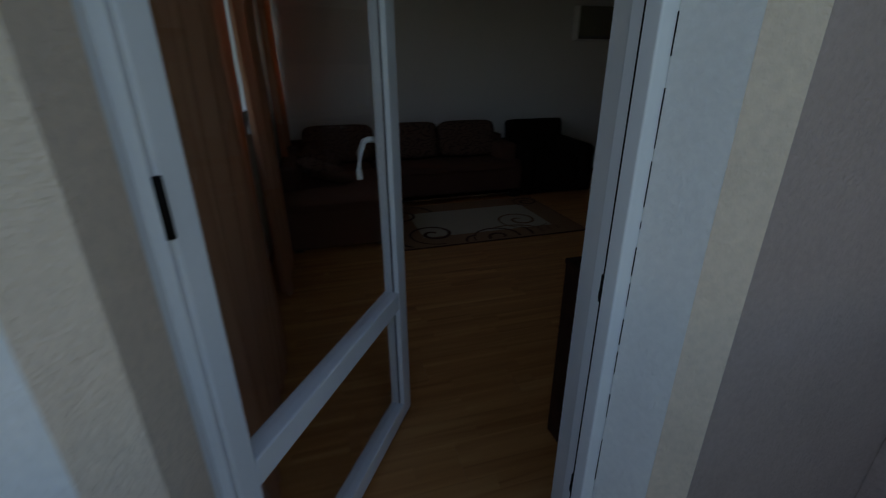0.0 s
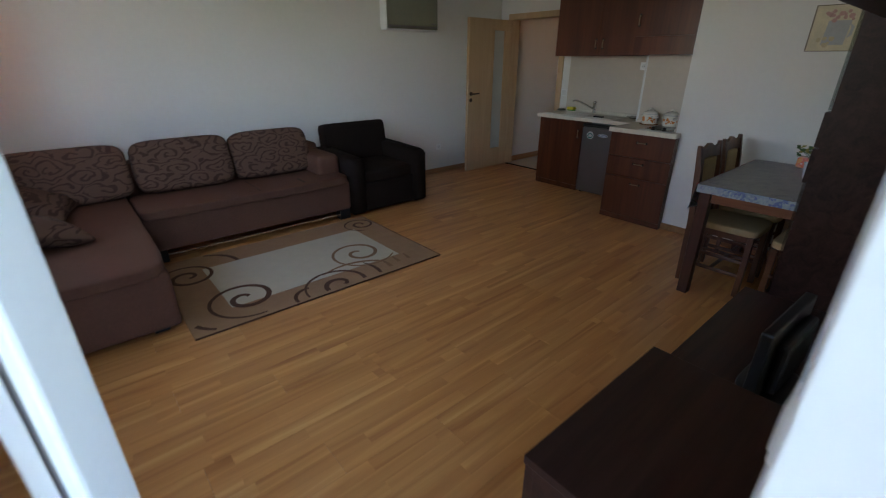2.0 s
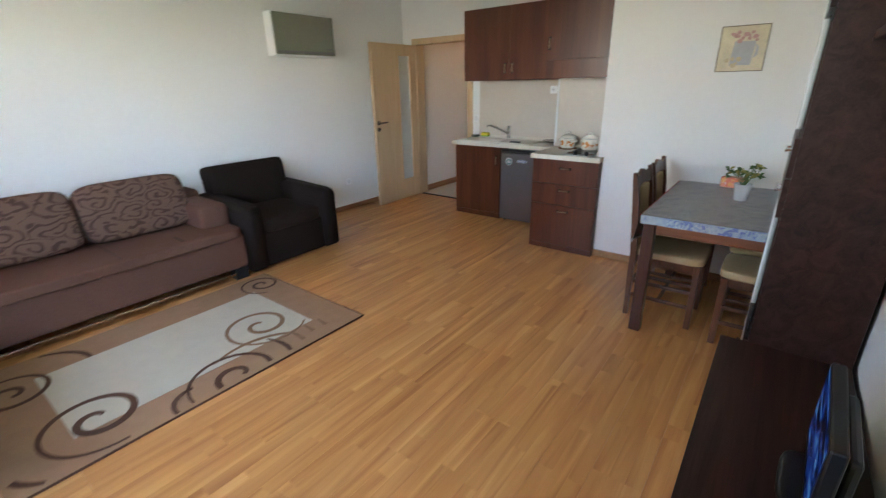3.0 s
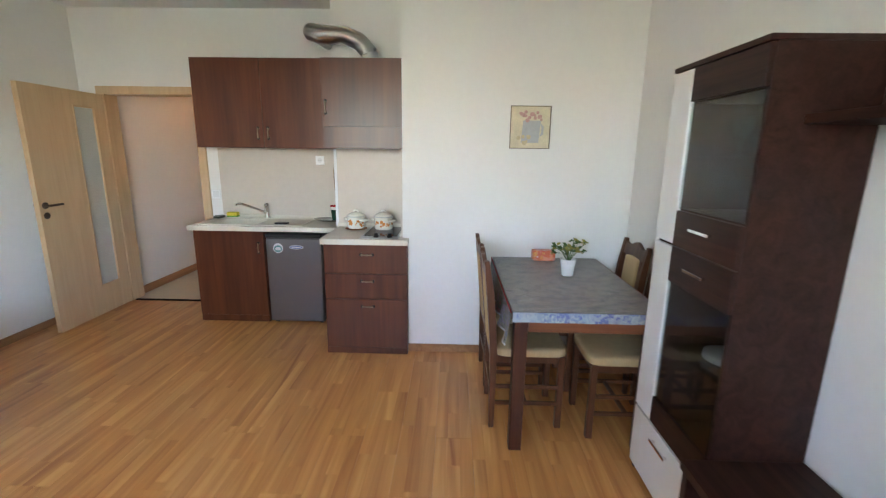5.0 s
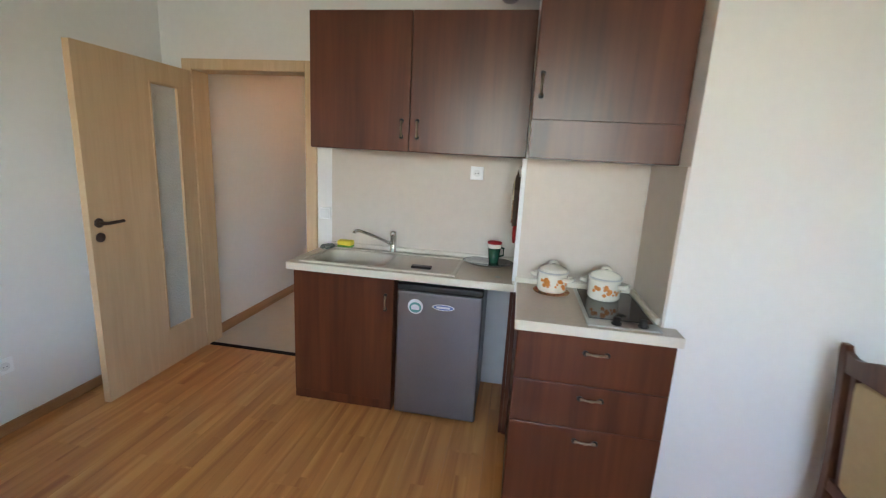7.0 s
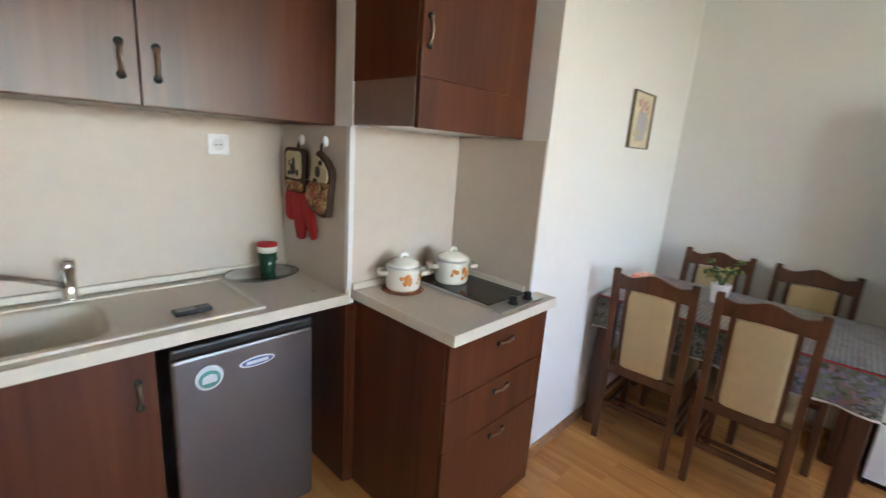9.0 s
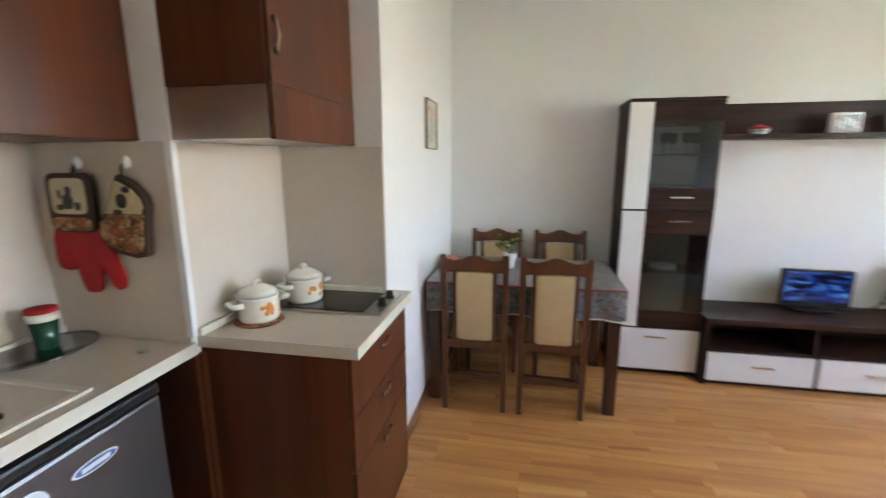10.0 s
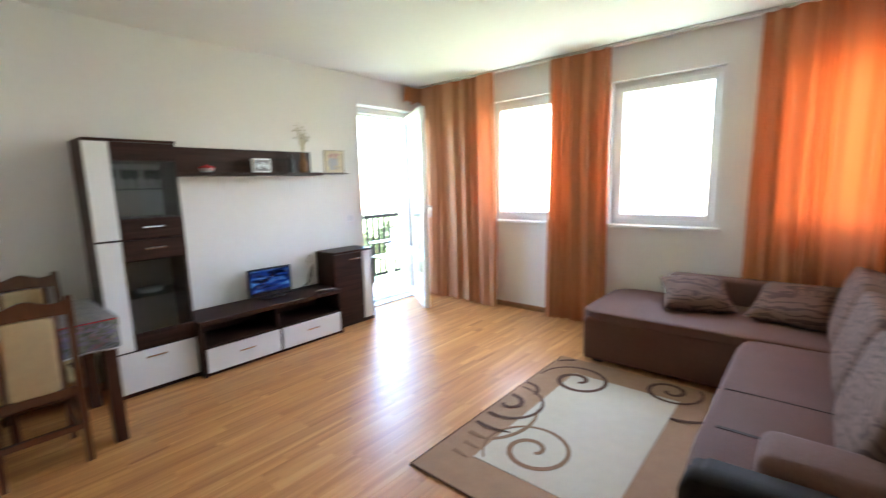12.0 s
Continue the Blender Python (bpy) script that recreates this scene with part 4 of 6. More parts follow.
bm = bmesh.new()
disc(bm, 5.5148, 2.765, 0.69, 0.043, 0.043)
st = part(made("sticker", bm, M_PALE, f), "round pale sticker with a green mark")
bm = bmesh.new()
disc(bm, 5.5126, 2.765, 0.685, 0.034, 0.03, 0.0008)
part(made("sticker_mark", bm, M_TEAL, f), "green mark")
bm = bmesh.new()
box(bm, 5.511, 2.742, 0.672, 5.5116, 2.788, 0.69)
disc(bm, 5.5116, 2.765, 0.69, 0.022, 0.012, 0.0008)
part(made("sticker_centre", bm, M_PALE, f), "white centre of the sticker")
bm = bmesh.new()
disc(bm, 5.5148, 2.608, 0.70, 0.062, 0.018)
part(made("badge", bm, M_PALE, f), "oval pale badge")
bm = bmesh.new()
disc(bm, 5.5126, 2.608, 0.70, 0.055, 0.013, 0.0008)
part(made("badge_bar", bm, M_BLUE, f), "blue oval ring")
bm = bmesh.new()
box(bm, 5.511, 2.57, 0.694, 5.5116, 2.646, 0.706)
part(made("badge_centre", bm, M_PALE, f), "pale bar")
structure(block("side_panel", (5.503, 2.2365, 0.0, KX - 0.001, 2.255, C1Z - 0.042), M_CAB), "mahogany side panel beside the fridge", "panel")

# drawer unit and hob counter
C2X, C2Z = 4.942, 0.893
c = thing("drawer_cabinet", "dark mahogany base cabinet with three drawers", "cabinet", 5.25, 1.91, 0, KG)
block("body", (4.991, 1.60, 0.0, CHX - 0.001, 2.212, C2Z - 0.04), M_CAB, c, 0.001)
block("filler", (CHX - 0.02, 2.2125, 0.0, CHX - 0.001, 2.236, C1Z - 0.042), M_CAB, c)
for z0, z1, hz in ((0.63, 0.85, 0.775), (0.435, 0.63, 0.575), (0.05, 0.435, 0.38)):
    front(c, "drawer", 4.99, 1.6, 2.212, z0, z1, M_CAB, (1.895, hz, False))
block("plinth", (4.975, 1.60, 0.0, 4.99, 2.212, 0.048), M_CAB, c)
ct = thing("hob_counter", "beige stone-look worktop with an inset hob", "worktop", 5.25, 1.91, C2Z, KG)
block("top", (C2X + 0.004, NY - 0.048 + 0.002, C2Z - 0.038, CHX - 0.001, 2.222, C2Z), M_COUNTER, ct, 0.001)
part(block("edge", [(C2X, 1.592, C2Z - 0.04, C2X + 0.004, 2.225, C2Z + 0.0005), (C2X + 0.004, 2.222, C2Z - 0.04, CHX - 0.001, 2.2255, C2Z + 0.0005)], M_EDGE, ct), "pale worktop edging")
part(block("upstand", [(CHX - 0.03, NY + 0.03, C2Z + 0.0005, CHX - 0.012, 2.235, C2Z + 0.03), (PX + 0.02, NY + 0.012, C2Z + 0.0005, CHX - 0.03, NY + 0.03, C2Z + 0.03)], M_EDGE, ct, 0.006), "pale upstand strip")
hb = thing("hob", "black glass two-ring hob with knobs", "hob", 5.2, 1.77, C2Z)
part(block("frame", (4.965, 1.665, C2Z + 0.0008, 5.46, 1.945, C2Z + 0.008), M_STEEL, hb, 0.003), "steel hob frame")
block("plate", (5.04, 1.68, C2Z + 0.0085, 5.45, 1.93, C2Z + 0.011), M_HOB, hb, 0.001)
for y in (1.73, 1.83):
    bm = bmesh.new()
    lathe(bm, [(0.02, 0), (0.02, 0.006), (0.016, 0.008), (0.015, 0.028), (0.011, 0.03)], 5.0, y, C2Z + 0.008, 18)
    made("knob", bm, M_BLACK, hb, True)


def pot(x, y, z, r, h, seed):
    p = thing("cooking_pot", "cream enamel cooking pot with orange flowers and a lid", "pot", x, y, z, "cooking pots")
    bm = bmesh.new()
    lathe(bm, [(r * 0.9, 0), (r, 0.012), (r, h - 0.01), (r * 1.03, h)], x, y, z, 32)
    made("body", bm, M_ENAMEL, p, True)
    bm = bmesh.new()
    lathe(bm, [(r * 1.035, h), (r * 1.04, h + 0.004), (r * 1.03, h + 0.007)], x, y, z, 32)
    part(made("rim", bm, M_STEEL, p, True), "steel rim")
    bm = bmesh.new()
    lathe(bm, [(r * 1.0, h + 0.007), (r * 0.85, h + 0.02), (r * 0.45, h + 0.033), (0.02, h + 0.038)], x, y, z, 32)
    tube(bm, [(x, y - 0.018, z + h + 0.034), (x, y - 0.014, z + h + 0.047), (x, y, z + h + 0.051), (x, y + 0.014, z + h + 0.047), (x, y + 0.018, z + h + 0.034)], 0.009)
    made("lid", bm, M_ENAMEL, p, True)
    for s in (-1, 1):
        bm = bmesh.new()
        a = radians(60 + (0 if s > 0 else 180))
        ux, uy = math.cos(a), math.sin(a)
        px, py = -uy, ux
        zz = z + h * 0.75
        tube(bm, [(x + ux * r * 0.97 + px * 0.03 * w, y + uy * r * 0.97 + py * 0.03 * w, zz) if abs(w) == 1 else (x + ux * (r + 0.027) + px * 0.022 * w * 2, y + uy * (r + 0.027) + py * 0.022 * w * 2, zz) for w in (-1, -0.6, 0.6, 1)], 0.0105, 10)
        made("handle", bm, M_ENAMEL, p, True)
    bm = bmesh.new()
    rnd = random.Random(seed)
    for k in range(22):
        a = radians(rnd.uniform(130, 260))
        zz, s = z + h * rnd.uniform(0.25, 0.7), rnd.uniform(0.006, 0.013)
        c0 = Vector((x + (r + 0.0012) * math.cos(a), y + (r + 0.0012) * math.sin(a), zz))
        u = Vector((-math.sin(a), math.cos(a), 0)) * s
        bm.faces.new([bm.verts.new(c0 + u * math.cos(q) + Vector((0, 0, s * math.sin(q)))) for q in [i * math.pi / 3 for i in range(6)]])
    stuff(made("flower", bm, M_ORANGE, p), "orange flower print")
    return p


bm = bmesh.new()
lathe(bm, [(0.085, 0), (0.088, 0.003), (0.085, 0.006)], 5.39, 2.058, C2Z + 0.0008, 28)
tagged(made("trivet", bm, M_MAT), "round printed pot mat on the worktop", "mat")
pot(5.39, 2.058, C2Z + 0.008, 0.071, 0.093, 1)
pot(5.335, 1.825, C2Z + 0.012, 0.073, 0.097, 2)

# splashback panels
sp = structure(thing("splashback", "beige laminate splashback panels", "splashback", KX, 2.8, C1Z), "", "")
block("panel", (KX - 0.012, 2.249, C1Z + 0.001, KX - 0.001, 3.49, UZ0 - 0.001), M_SPLASH, sp)
block("panel", (CHX + 0.001, 2.2365, C1Z + 0.001, KX - 0.013, 2.248, UZ0 - 0.001), M_SPLASH, sp)
block("panel", (CHX - 0.011, NY + 0.012, C2Z + 0.001, CHX - 0.001, 2.228, UZ0 - 0.001), M_SPLASH, sp)
block("panel", (PX + 0.002, NY + 0.001, C2Z + 0.001, CHX - 0.012, NY + 0.011, UZ0 - 0.001), M_SPLASH, sp)
part(block("corner_strip", (CHX - 0.014, 2.2285, C2Z + 0.001, CHX + 0.014, 2.252, UZ0 - 0.001), M_WHITE, sp, 0.003), "white corner strip")


def plate(x, y, z, axis, kind, label):
    """A wall plate facing -x, -y or +y."""
    s = thing("wall_" + kind, label, kind, x, y, z)
    t = 0.01
    q = 0.041
    if axis == "x":
        block("plate", (x - t, y - q, z - q, x, y + q, z + q), M_PVC, s, 0.004)
        bm = bmesh.new()
        if kind == "socket":
            disc(bm, x - t - 0.0002, y, z, 0.022, 0.022, 0.002)
        else:
            box(bm, x - t - 0.004, y - 0.03, z - 0.03, x - t - 0.0002, y + 0.03, z + 0.03, bev=0.002)
    else:
        sgn = 1 if axis == "+y" else -1
        block("plate", (x - q, min(y, y + sgn * t), z - q, x + q, max(y, y + sgn * t), z + q), M_PVC, s, 0.004)
        bm = bmesh.new()
        a, b = y + sgn * t, y + sgn * (t + 0.003)
        if kind == "socket":
            prism(bm, [(x + 0.022 * math.cos(k * 0.3927), z + 0.022 * math.sin(k * 0.3927)) for k in range(16)], "y", min(a, b), max(a, b))
        else:
            box(bm, x - 0.03, min(a, b), z - 0.03, x + 0.03, max(a, b), z + 0.03)
    made("insert", bm, M_WHITE, s)
    bm = bmesh.new()
    if kind == "socket":
        for u in (-0.009, 0.009):
            if axis == "x":
                disc(bm, x - t - 0.0024, y + u, z, 0.003, 0.003, 0.0006, 10)
            else:
                yy = y + sgn * (t + 0.0035)
                box(bm, x + u - 0.002, min(yy, yy + sgn * 0.001), z - 0.002, x + u + 0.002, max(yy, yy + sgn * 0.001), z + 0.002)
        stuff(made("hole", bm, M_BLACK, s))
    else:
        bm.free()
    return s


plate(KX - 0.013, 2.525, 1.42, "x", "socket", "white wall socket on the splashback")
plate(KX - 0.001, 3.545, 1.09, "x", "switch", "white light switch beside the doorway")
plate(4.88, SY - 0.001, 0.36, "-y", "socket", "white wall socket above the baseboard")
plate(1.43, TVY + 0.001, 1.13, "+y", "switch", "white light switch beside the balcony door")

# things on the worktop
ty = thing("tray", "oval steel serving tray on the worktop", "tray", 5.912, 2.408, C1Z)
bm = bmesh.new()
lathe(bm, [(0.12, 0.0), (0.13, 0.003), (0.145, 0.012), (0.165, 0.016), (0.167, 0.018), (0.145, 0.0145), (0.128, 0.006), (0.001, 0.005)], 0, 0, 0, 36)
for v in bm.verts:
    v.co = Vector((5.912 + v.co.x * 0.74, 2.408 + v.co.y * 0.94, C1Z + 0.001 + v.co.z))
made("dish", bm, material("dark_steel", (0.42, 0.42, 0.43), 0.2, 1.0, var=0.1, scale=20), ty, True)
mg = thing("mug", "dark green travel mug with a red lid", "mug", 5.935, 2.375, C1Z + 0.007)
bm = bmesh.new()
lathe(bm, [(0.028, 0), (0.03, 0.004), (0.04, 0.095)], 5.935, 2.375, C1Z + 0.007, 24)
made("body", bm, M_GREEN, mg, True)
bm = bmesh.new()
lathe(bm, [(0.0405, 0.095), (0.043, 0.122)], 5.935, 2.375, C1Z + 0.007, 24)
part(made("collar", bm, M_ENAMEL, mg, True), "white collar")
bm = bmesh.new()
lathe(bm, [(0.044, 0.122), (0.043, 0.133), (0.02, 0.136)], 5.935, 2.375, C1Z + 0.007, 24)
part(made("lid", bm, M_RED, mg, True), "red lid")
bm = bmesh.new()
tube(bm, [(5.955, 2.345, 0.975), (5.97, 2.318, 0.97), (5.97, 2.318, 0.925), (5.95, 2.35, 0.915)], 0.006)
made("handle", bm, M_GREEN, mg, True)
ph = thing("mobile_phone", "small dark mobile phone lying on the drainer", "phone", 5.64, 2.77, C1Z + 0.005)
block("body", (5.615, 2.71, C1Z + 0.0055, 5.662, 2.825, C1Z + 0.02), M_BLACK, ph, 0.004)
part(block("screen", (5.62, 2.76, C1Z + 0.0205, 5.656, 2.815, C1Z + 0.0212), M_FRIDGE, ph), "grey screen")
spn = thing("sponge", "yellow sponge with a green scourer beside the sink", "sponge", 5.99, 3.36, C1Z)
block("foam", (5.955, 3.32, C1Z + 0.022, 6.015, 3.42, C1Z + 0.055), M_YELLOW, spn, 0.008)
block("scourer", (5.955, 3.32, C1Z + 0.011, 6.015, 3.42, C1Z + 0.0215), M_LIME, spn, 0.003)
dc = thing("dish_cloth", "crumpled multicoloured dish cloth by the sink", "cloth", 5.95, 3.46, C1Z)
bm = bmesh.new()
rounded(bm, 5.9, 3.46, C1Z + 0.022, 0.12, 0.08, 0.024, 3, 7)
for v in bm.verts:
    v.co.z += 0.006 * noise.noise(v.co * 40)
made("cloth", bm, M_CLOTHB, dc, True)
bm = bmesh.new()
lathe(bm, [(0.015, 0), (0.016, 0.004), (0.011, 0.006)], 5.62, 2.33, C1Z + 0.0006, 20)
tagged(made("jar_lid", bm, M_STEEL), "small steel cap on the worktop", "cap")

# hanging oven mitts on the side of the chase: face +y
for k, (x, z, kindname) in enumerate(((5.85, 1.462, "pot_holder"), (5.665, 1.462, "oven_mitt"))):
    bm = bmesh.new()
    lathe(bm, [(0.012, 0), (0.014, 0.02), (0.008, 0.034)], 0, 0, 0, 14)
    for v in bm.verts:
        v.co = Vector((x + v.co.x, 2.249 + v.co.z * 0.5, z + v.co.y * 1.6))
    tagged(made("wall_hook", bm, M_WHITE, None, True), "white adhesive hook on the splashback", "hook", "hooks")
ph = thing("pot_holder", "printed quilted pot holder hanging on a hook", "pot holder", 5.86, 2.27, 1.3)
bm = bmesh.new()
rounded(bm, 5.875, 2.27, 1.335, 0.18, 0.022, 0.19, 7, 7)
made("pad", bm, M_DARKB, ph, True)
bm = bmesh.new()
rounded(bm, 5.875, 2.277, 1.357, 0.135, 0.014, 0.115, 7, 6)
part(made("print", bm, M_QUILT, ph, True), "cream printed field")
bm = bmesh.new()
rounded(bm, 5.875, 2.279, 1.268, 0.15, 0.012, 0.045, 5, 6)
part(made("border", bm, M_MAT, ph, True), "orange printed border")
bm = bmesh.new()
for du, dv, w, h in ((0.0, -0.012, 0.045, 0.05), (-0.006, 0.022, 0.026, 0.03), (0.032, -0.03, 0.03, 0.02), (-0.036, -0.026, 0.026, 0.028), (0.03, 0.012, 0.014, 0.03)):
    rounded(bm, 5.875 + du, 2.2845, 1.352 + dv, w, 0.003, h, 2.3, 4)
part(made("motif", bm, M_INK, ph, True), "dark printed motif")
bm = bmesh.new()
tube(bm, [(5.86, 2.268, 1.42), (5.845, 2.268, 1.44), (5.85, 2.266, 1.457), (5.86, 2.268, 1.44), (5.865, 2.268, 1.42)], 0.004)
made("loop", bm, M_DARKB, ph, True)
mt = thing("oven_mitt", "printed quilted oven mitt hanging on a hook", "oven mitt", 5.70, 2.275, 1.25)
MITT = [(0, 0), (30, 20), (48, 45), (52, 66), (46, 110), (42, 160), (38, 182), (20, 187), (-10, 178), (-35, 166), (-48, 142), (-46, 108), (-28, 74), (-12, 28)]


def mitt_layer(name, scale, y0, y1, mat, lo=-1, hi=999):
    """One layer of the mitt: its outline shrunk towards the middle and cut to a band of heights."""
    out = []
    for u, v in MITT:
        u, v = 2 + (u - 2) * scale, 95 + (v - 95) * scale
        out.append((5.685 - 0.00190 * u, 1.425 - 0.0014 * min(max(v, lo), hi)))
    bm = bmesh.new()
    prism(bm, out[::-1], "y", y0, y1)
    bmesh.ops.remove_doubles(bm, verts=bm.verts, dist=2e-4)
    return made(name, bm, mat, mt)


mitt_layer("body", 1.0, 2.254, 2.280, M_DARKB)
part(mitt_layer("border", 0.88, 2.2805, 2.286, M_MAT, 88), "orange printed lower part")
part(mitt_layer("print", 0.86, 2.2805, 2.287, M_QUILT, -1, 86), "cream printed field")
bm = bmesh.new()
for du, dv, w, h in ((0.0, 0.0, 0.04, 0.045), (-0.02, 0.035, 0.03, 0.02), (0.018, -0.035, 0.035, 0.018)):
    rounded(bm, 5.668 + du, 2.2885, 1.345 + dv, w, 0.003, h, 2.3, 4)
part(made("motif", bm, M_INK, mt, True), "dark printed motif")
bm = bmesh.new()
tube(bm, [(5.675, 2.268, 1.42), (5.672, 2.268, 1.445), (5.665, 2.266, 1.458)], 0.005)
made("loop", bm, M_DARKB, mt, True)
rt = thing("kitchen_towel", "red cloth hanging under the pot holder", "towel", 5.84, 2.27, 1.1)
bm = bmesh.new()
for x, w, z0, z1, tilt in ((5.925, 0.085, 1.11, 1.33, 0.14), (5.865, 0.10, 1.035, 1.32, -0.10), (5.80, 0.07, 1.045, 1.28, -0.40)):
    rounded(bm, x + tilt * 0.05, 2.262, (z0 + z1) / 2, w, 0.02, z1 - z0, 4, 6, Matrix.Rotation(-tilt, 3, 'Y'))
for v in bm.verts:
    v.co.x += 0.008 * noise.noise(v.co * 25)
    v.co.y += 0.004 * noise.noise(v.co * 40)
made("cloth", bm, M_RED, rt, True)

# ---- living side ----
# wall box on the sofa wall
ac = thing("wall_unit", "white wall-mounted air unit with a grey-green front", "air conditioner", 4.35, SY, 1.8)
block("case", (4.01, SY - 0.125, 1.80, 4.765, SY - 0.001, 2.205), M_PVC, ac, 0.012)
part(block("front", (4.02, SY - 0.143, 1.815, 4.755, SY - 0.126, 2.195), M_PANELG, ac, 0.006), "grey-green front panel")
part(block("louvre", (4.03, SY - 0.146, 1.825, 4.745, SY - 0.1432, 1.85), M_FRIDGE, ac), "dark louvre slot")
part(block("mark", (4.65, SY - 0.146, 1.87, 4.72, SY - 0.1432, 1.885), M_FRIDGE, ac), "small dark mark")

# corner sofa
so = thing("corner_sofa", "brown upholstered corner sofa with a long chaise", "sofa", 1.6, 3.9)
def soft_box(name, dims, bev, seg=4):
    bm = bmesh.new()
    box(bm, *dims, bev=bev, seg=seg)
    return made(name, bm, M_SOFA, so, True)


soft_box("base", (1.185, 3.775, 0.10, 2.94, 4.66, 0.39), 0.03)
soft_box("chaise_base", (0.24, 2.66, 0.035, 1.165, 4.66, 0.39), 0.03)
bm = bmesh.new()
rounded(bm, 2.06, 4.045, 0.405, 1.75, 0.62, 0.085, 10, 14)
for v in bm.verts:
    v.co.z += 0.006 * noise.noise(v.co * 3.5)
made("seat", bm, M_SOFA, so, True)
bm = bmesh.new()
rounded(bm, 0.70, 3.58, 0.405, 0.94, 1.90, 0.09, 10, 14)
for v in bm.verts:
    v.co.z += 0.006 * noise.noise(v.co * 3.5)
made("chaise_seat", bm, M_SOFA, so, True)
soft_box("backrest", (1.17, 4.42, 0.38, 2.94, 4.68, 0.68), 0.04)
soft_box("backrest", (0.24, 4.42, 0.38, 1.168, 4.68, 0.68), 0.04)
soft_box("backrest", (0.235, 3.1, 0.38, 0.40, 4.42, 0.66), 0.04)
soft_box("armrest", (2.70, 3.95, 0.38, 2.942, 4.5, 0.625), 0.05)
bm = bmesh.new()
box(bm, 2.072, 3.77, 0.446, 2.078, 4.19, 0.4515)
box(bm, 2.475, 3.79, 0.446, 2.495, 3.95, 0.4515)
stuff(made("seam", bm, M_DARKB, so), "sewn seams")
part(block("foot_rail", [(1.3, 3.80, 0.045, 2.84, 3.815, 0.062)], M_CHROME, so, 0.003), "chrome rail under the seat")
part(block("foot", [(1.22, 3.80, 0.0, 1.3, 3.90, 0.1), (2.82, 3.80, 0.0, 2.93, 3.90, 0.1), (2.84, 4.5, 0.0, 2.94, 4.6, 0.1), (0.3, 2.72, 0.0, 0.38, 2.8, 0.036), (1.02, 2.72, 0.0, 1.1, 2.8, 0.036), (0.3, 4.5, 0, 0.38, 4.58, 0.036)], M_BLACK, so), "black feet")
for x0, x1 in ((1.265, 2.02), (2.03, 2.755)):
    b = thing("back_cushion", "brown sofa back cushion with a scrolling leaf pattern", "cushion", (x0 + x1) / 2, 4.28, 0.45, "sofa back cushions")
    bm = bmesh.new()
    rounded(bm, (x0 + x1) / 2, 4.30, 0.655, x1 - x0, 0.20, 0.43, 6, 11, Matrix.Rotation(radians(-17), 3, 'X'))
    made("cover", bm, M_CUSH, b, True)
b = thing("back_cushion", "brown sofa back cushion with a scrolling leaf pattern", "cushion", 0.8, 4.28, 0.45, "sofa back cushions")
bm = bmesh.new()
rounded(bm, 0.84, 4.30, 0.655, 0.80, 0.20, 0.43, 6, 11, Matrix.Rotation(radians(-17), 3, 'X'))
made("cover", bm, M_CUSH, b, True)
def pillow(bm, at, turn, w, h, thick):
    """A square pillow with pinched edges and pointed corners."""
    n = 14
    sides = []
    for s in (-1, 1):
        g = []
        for i in range(n + 1):
            row = []
            for j in range(n + 1):
                u, v = 2 * i / n - 1, 2 * j / n - 1
                puff = ((1 - u ** 4) * (1 - v ** 4)) ** 0.6
                pull_in = 1 - 0.07 * (1 - abs(u * v)) * max(abs(u), abs(v)) ** 3
                q = Vector((s * (0.004 + thick / 2 * puff), u * w / 2 * pull_in, v * h / 2 * pull_in))
                q += 0.010 * puff * Vector((noise.noise(q * 9 + Vector(at)), noise.noise(q * 7), 0))
                row.append(bm.verts.new(Vector(at) + turn @ q))
            g.append(row)
        for i in range(n):
            for j in range(n):
                bm.faces.new((g[i][j], g[i + 1][j], g[i + 1][j + 1], g[i][j + 1]))
        sides.append(g)
    rim = [(i, 0) for i in range(n)] + [(n, j) for j in range(n)] + [(n - i, n) for i in range(n)] + [(0, n - j) for j in range(n)]
    for k in range(len(rim)):
        (i, j), (p, q) = rim[k], rim[(k + 1) % len(rim)]
        bm.faces.new((sides[0][i][j], sides[0][p][q], sides[1][p][q], sides[1][i][j]))
    bmesh.ops.recalc_face_normals(bm, faces=bm.faces)


for x, y, z, rz, tilt in ((0.62, 3.36, 0.565, 20, -69), (0.62, 3.98, 0.57, -12, -66)):
    b = thing("throw_pillow", "brown patterned throw pillow lying on the chaise", "pillow", x, y, 0.46, "throw pillows")
    bm = bmesh.new()
    pillow(bm, (x, y, z), Euler((0, radians(tilt), radians(rz))).to_matrix(), 0.48, 0.44, 0.15)
    made("cover", bm, M_CUSH, b, True)

# armchair
a = thing("armchair", "dark brown upholstered armchair beside the sofa", "armchair", 3.47, 4.2)
bm = bmesh.new()
box(bm, 3.12, 3.80, 0.02, 3.74, 4.6, 0.33, bev=0.02)
made("base", bm, M_ARM, a, True)
bm = bmesh.new()
rounded(bm, 3.43, 4.11, 0.38, 0.63, 0.66, 0.14, 7, 9)
made("seat", bm, M_ARM, a, True)
for x0, x1 in ((2.955, 3.125), (3.735, 3.905)):
    bm = bmesh.new()
    prism(bm, [(3.775, 0.02), (3.775, 0.55), (3.82, 0.585), (4.55, 0.61), (4.6, 0.58), (4.6, 0.02)], "x", x0, x1)
    bmesh.ops.bevel(bm, geom=bm.edges[:], offset=0.018, segments=2, affect='EDGES')
    made("armrest", bm, M_ARM, a, True)
bm = bmesh.new()
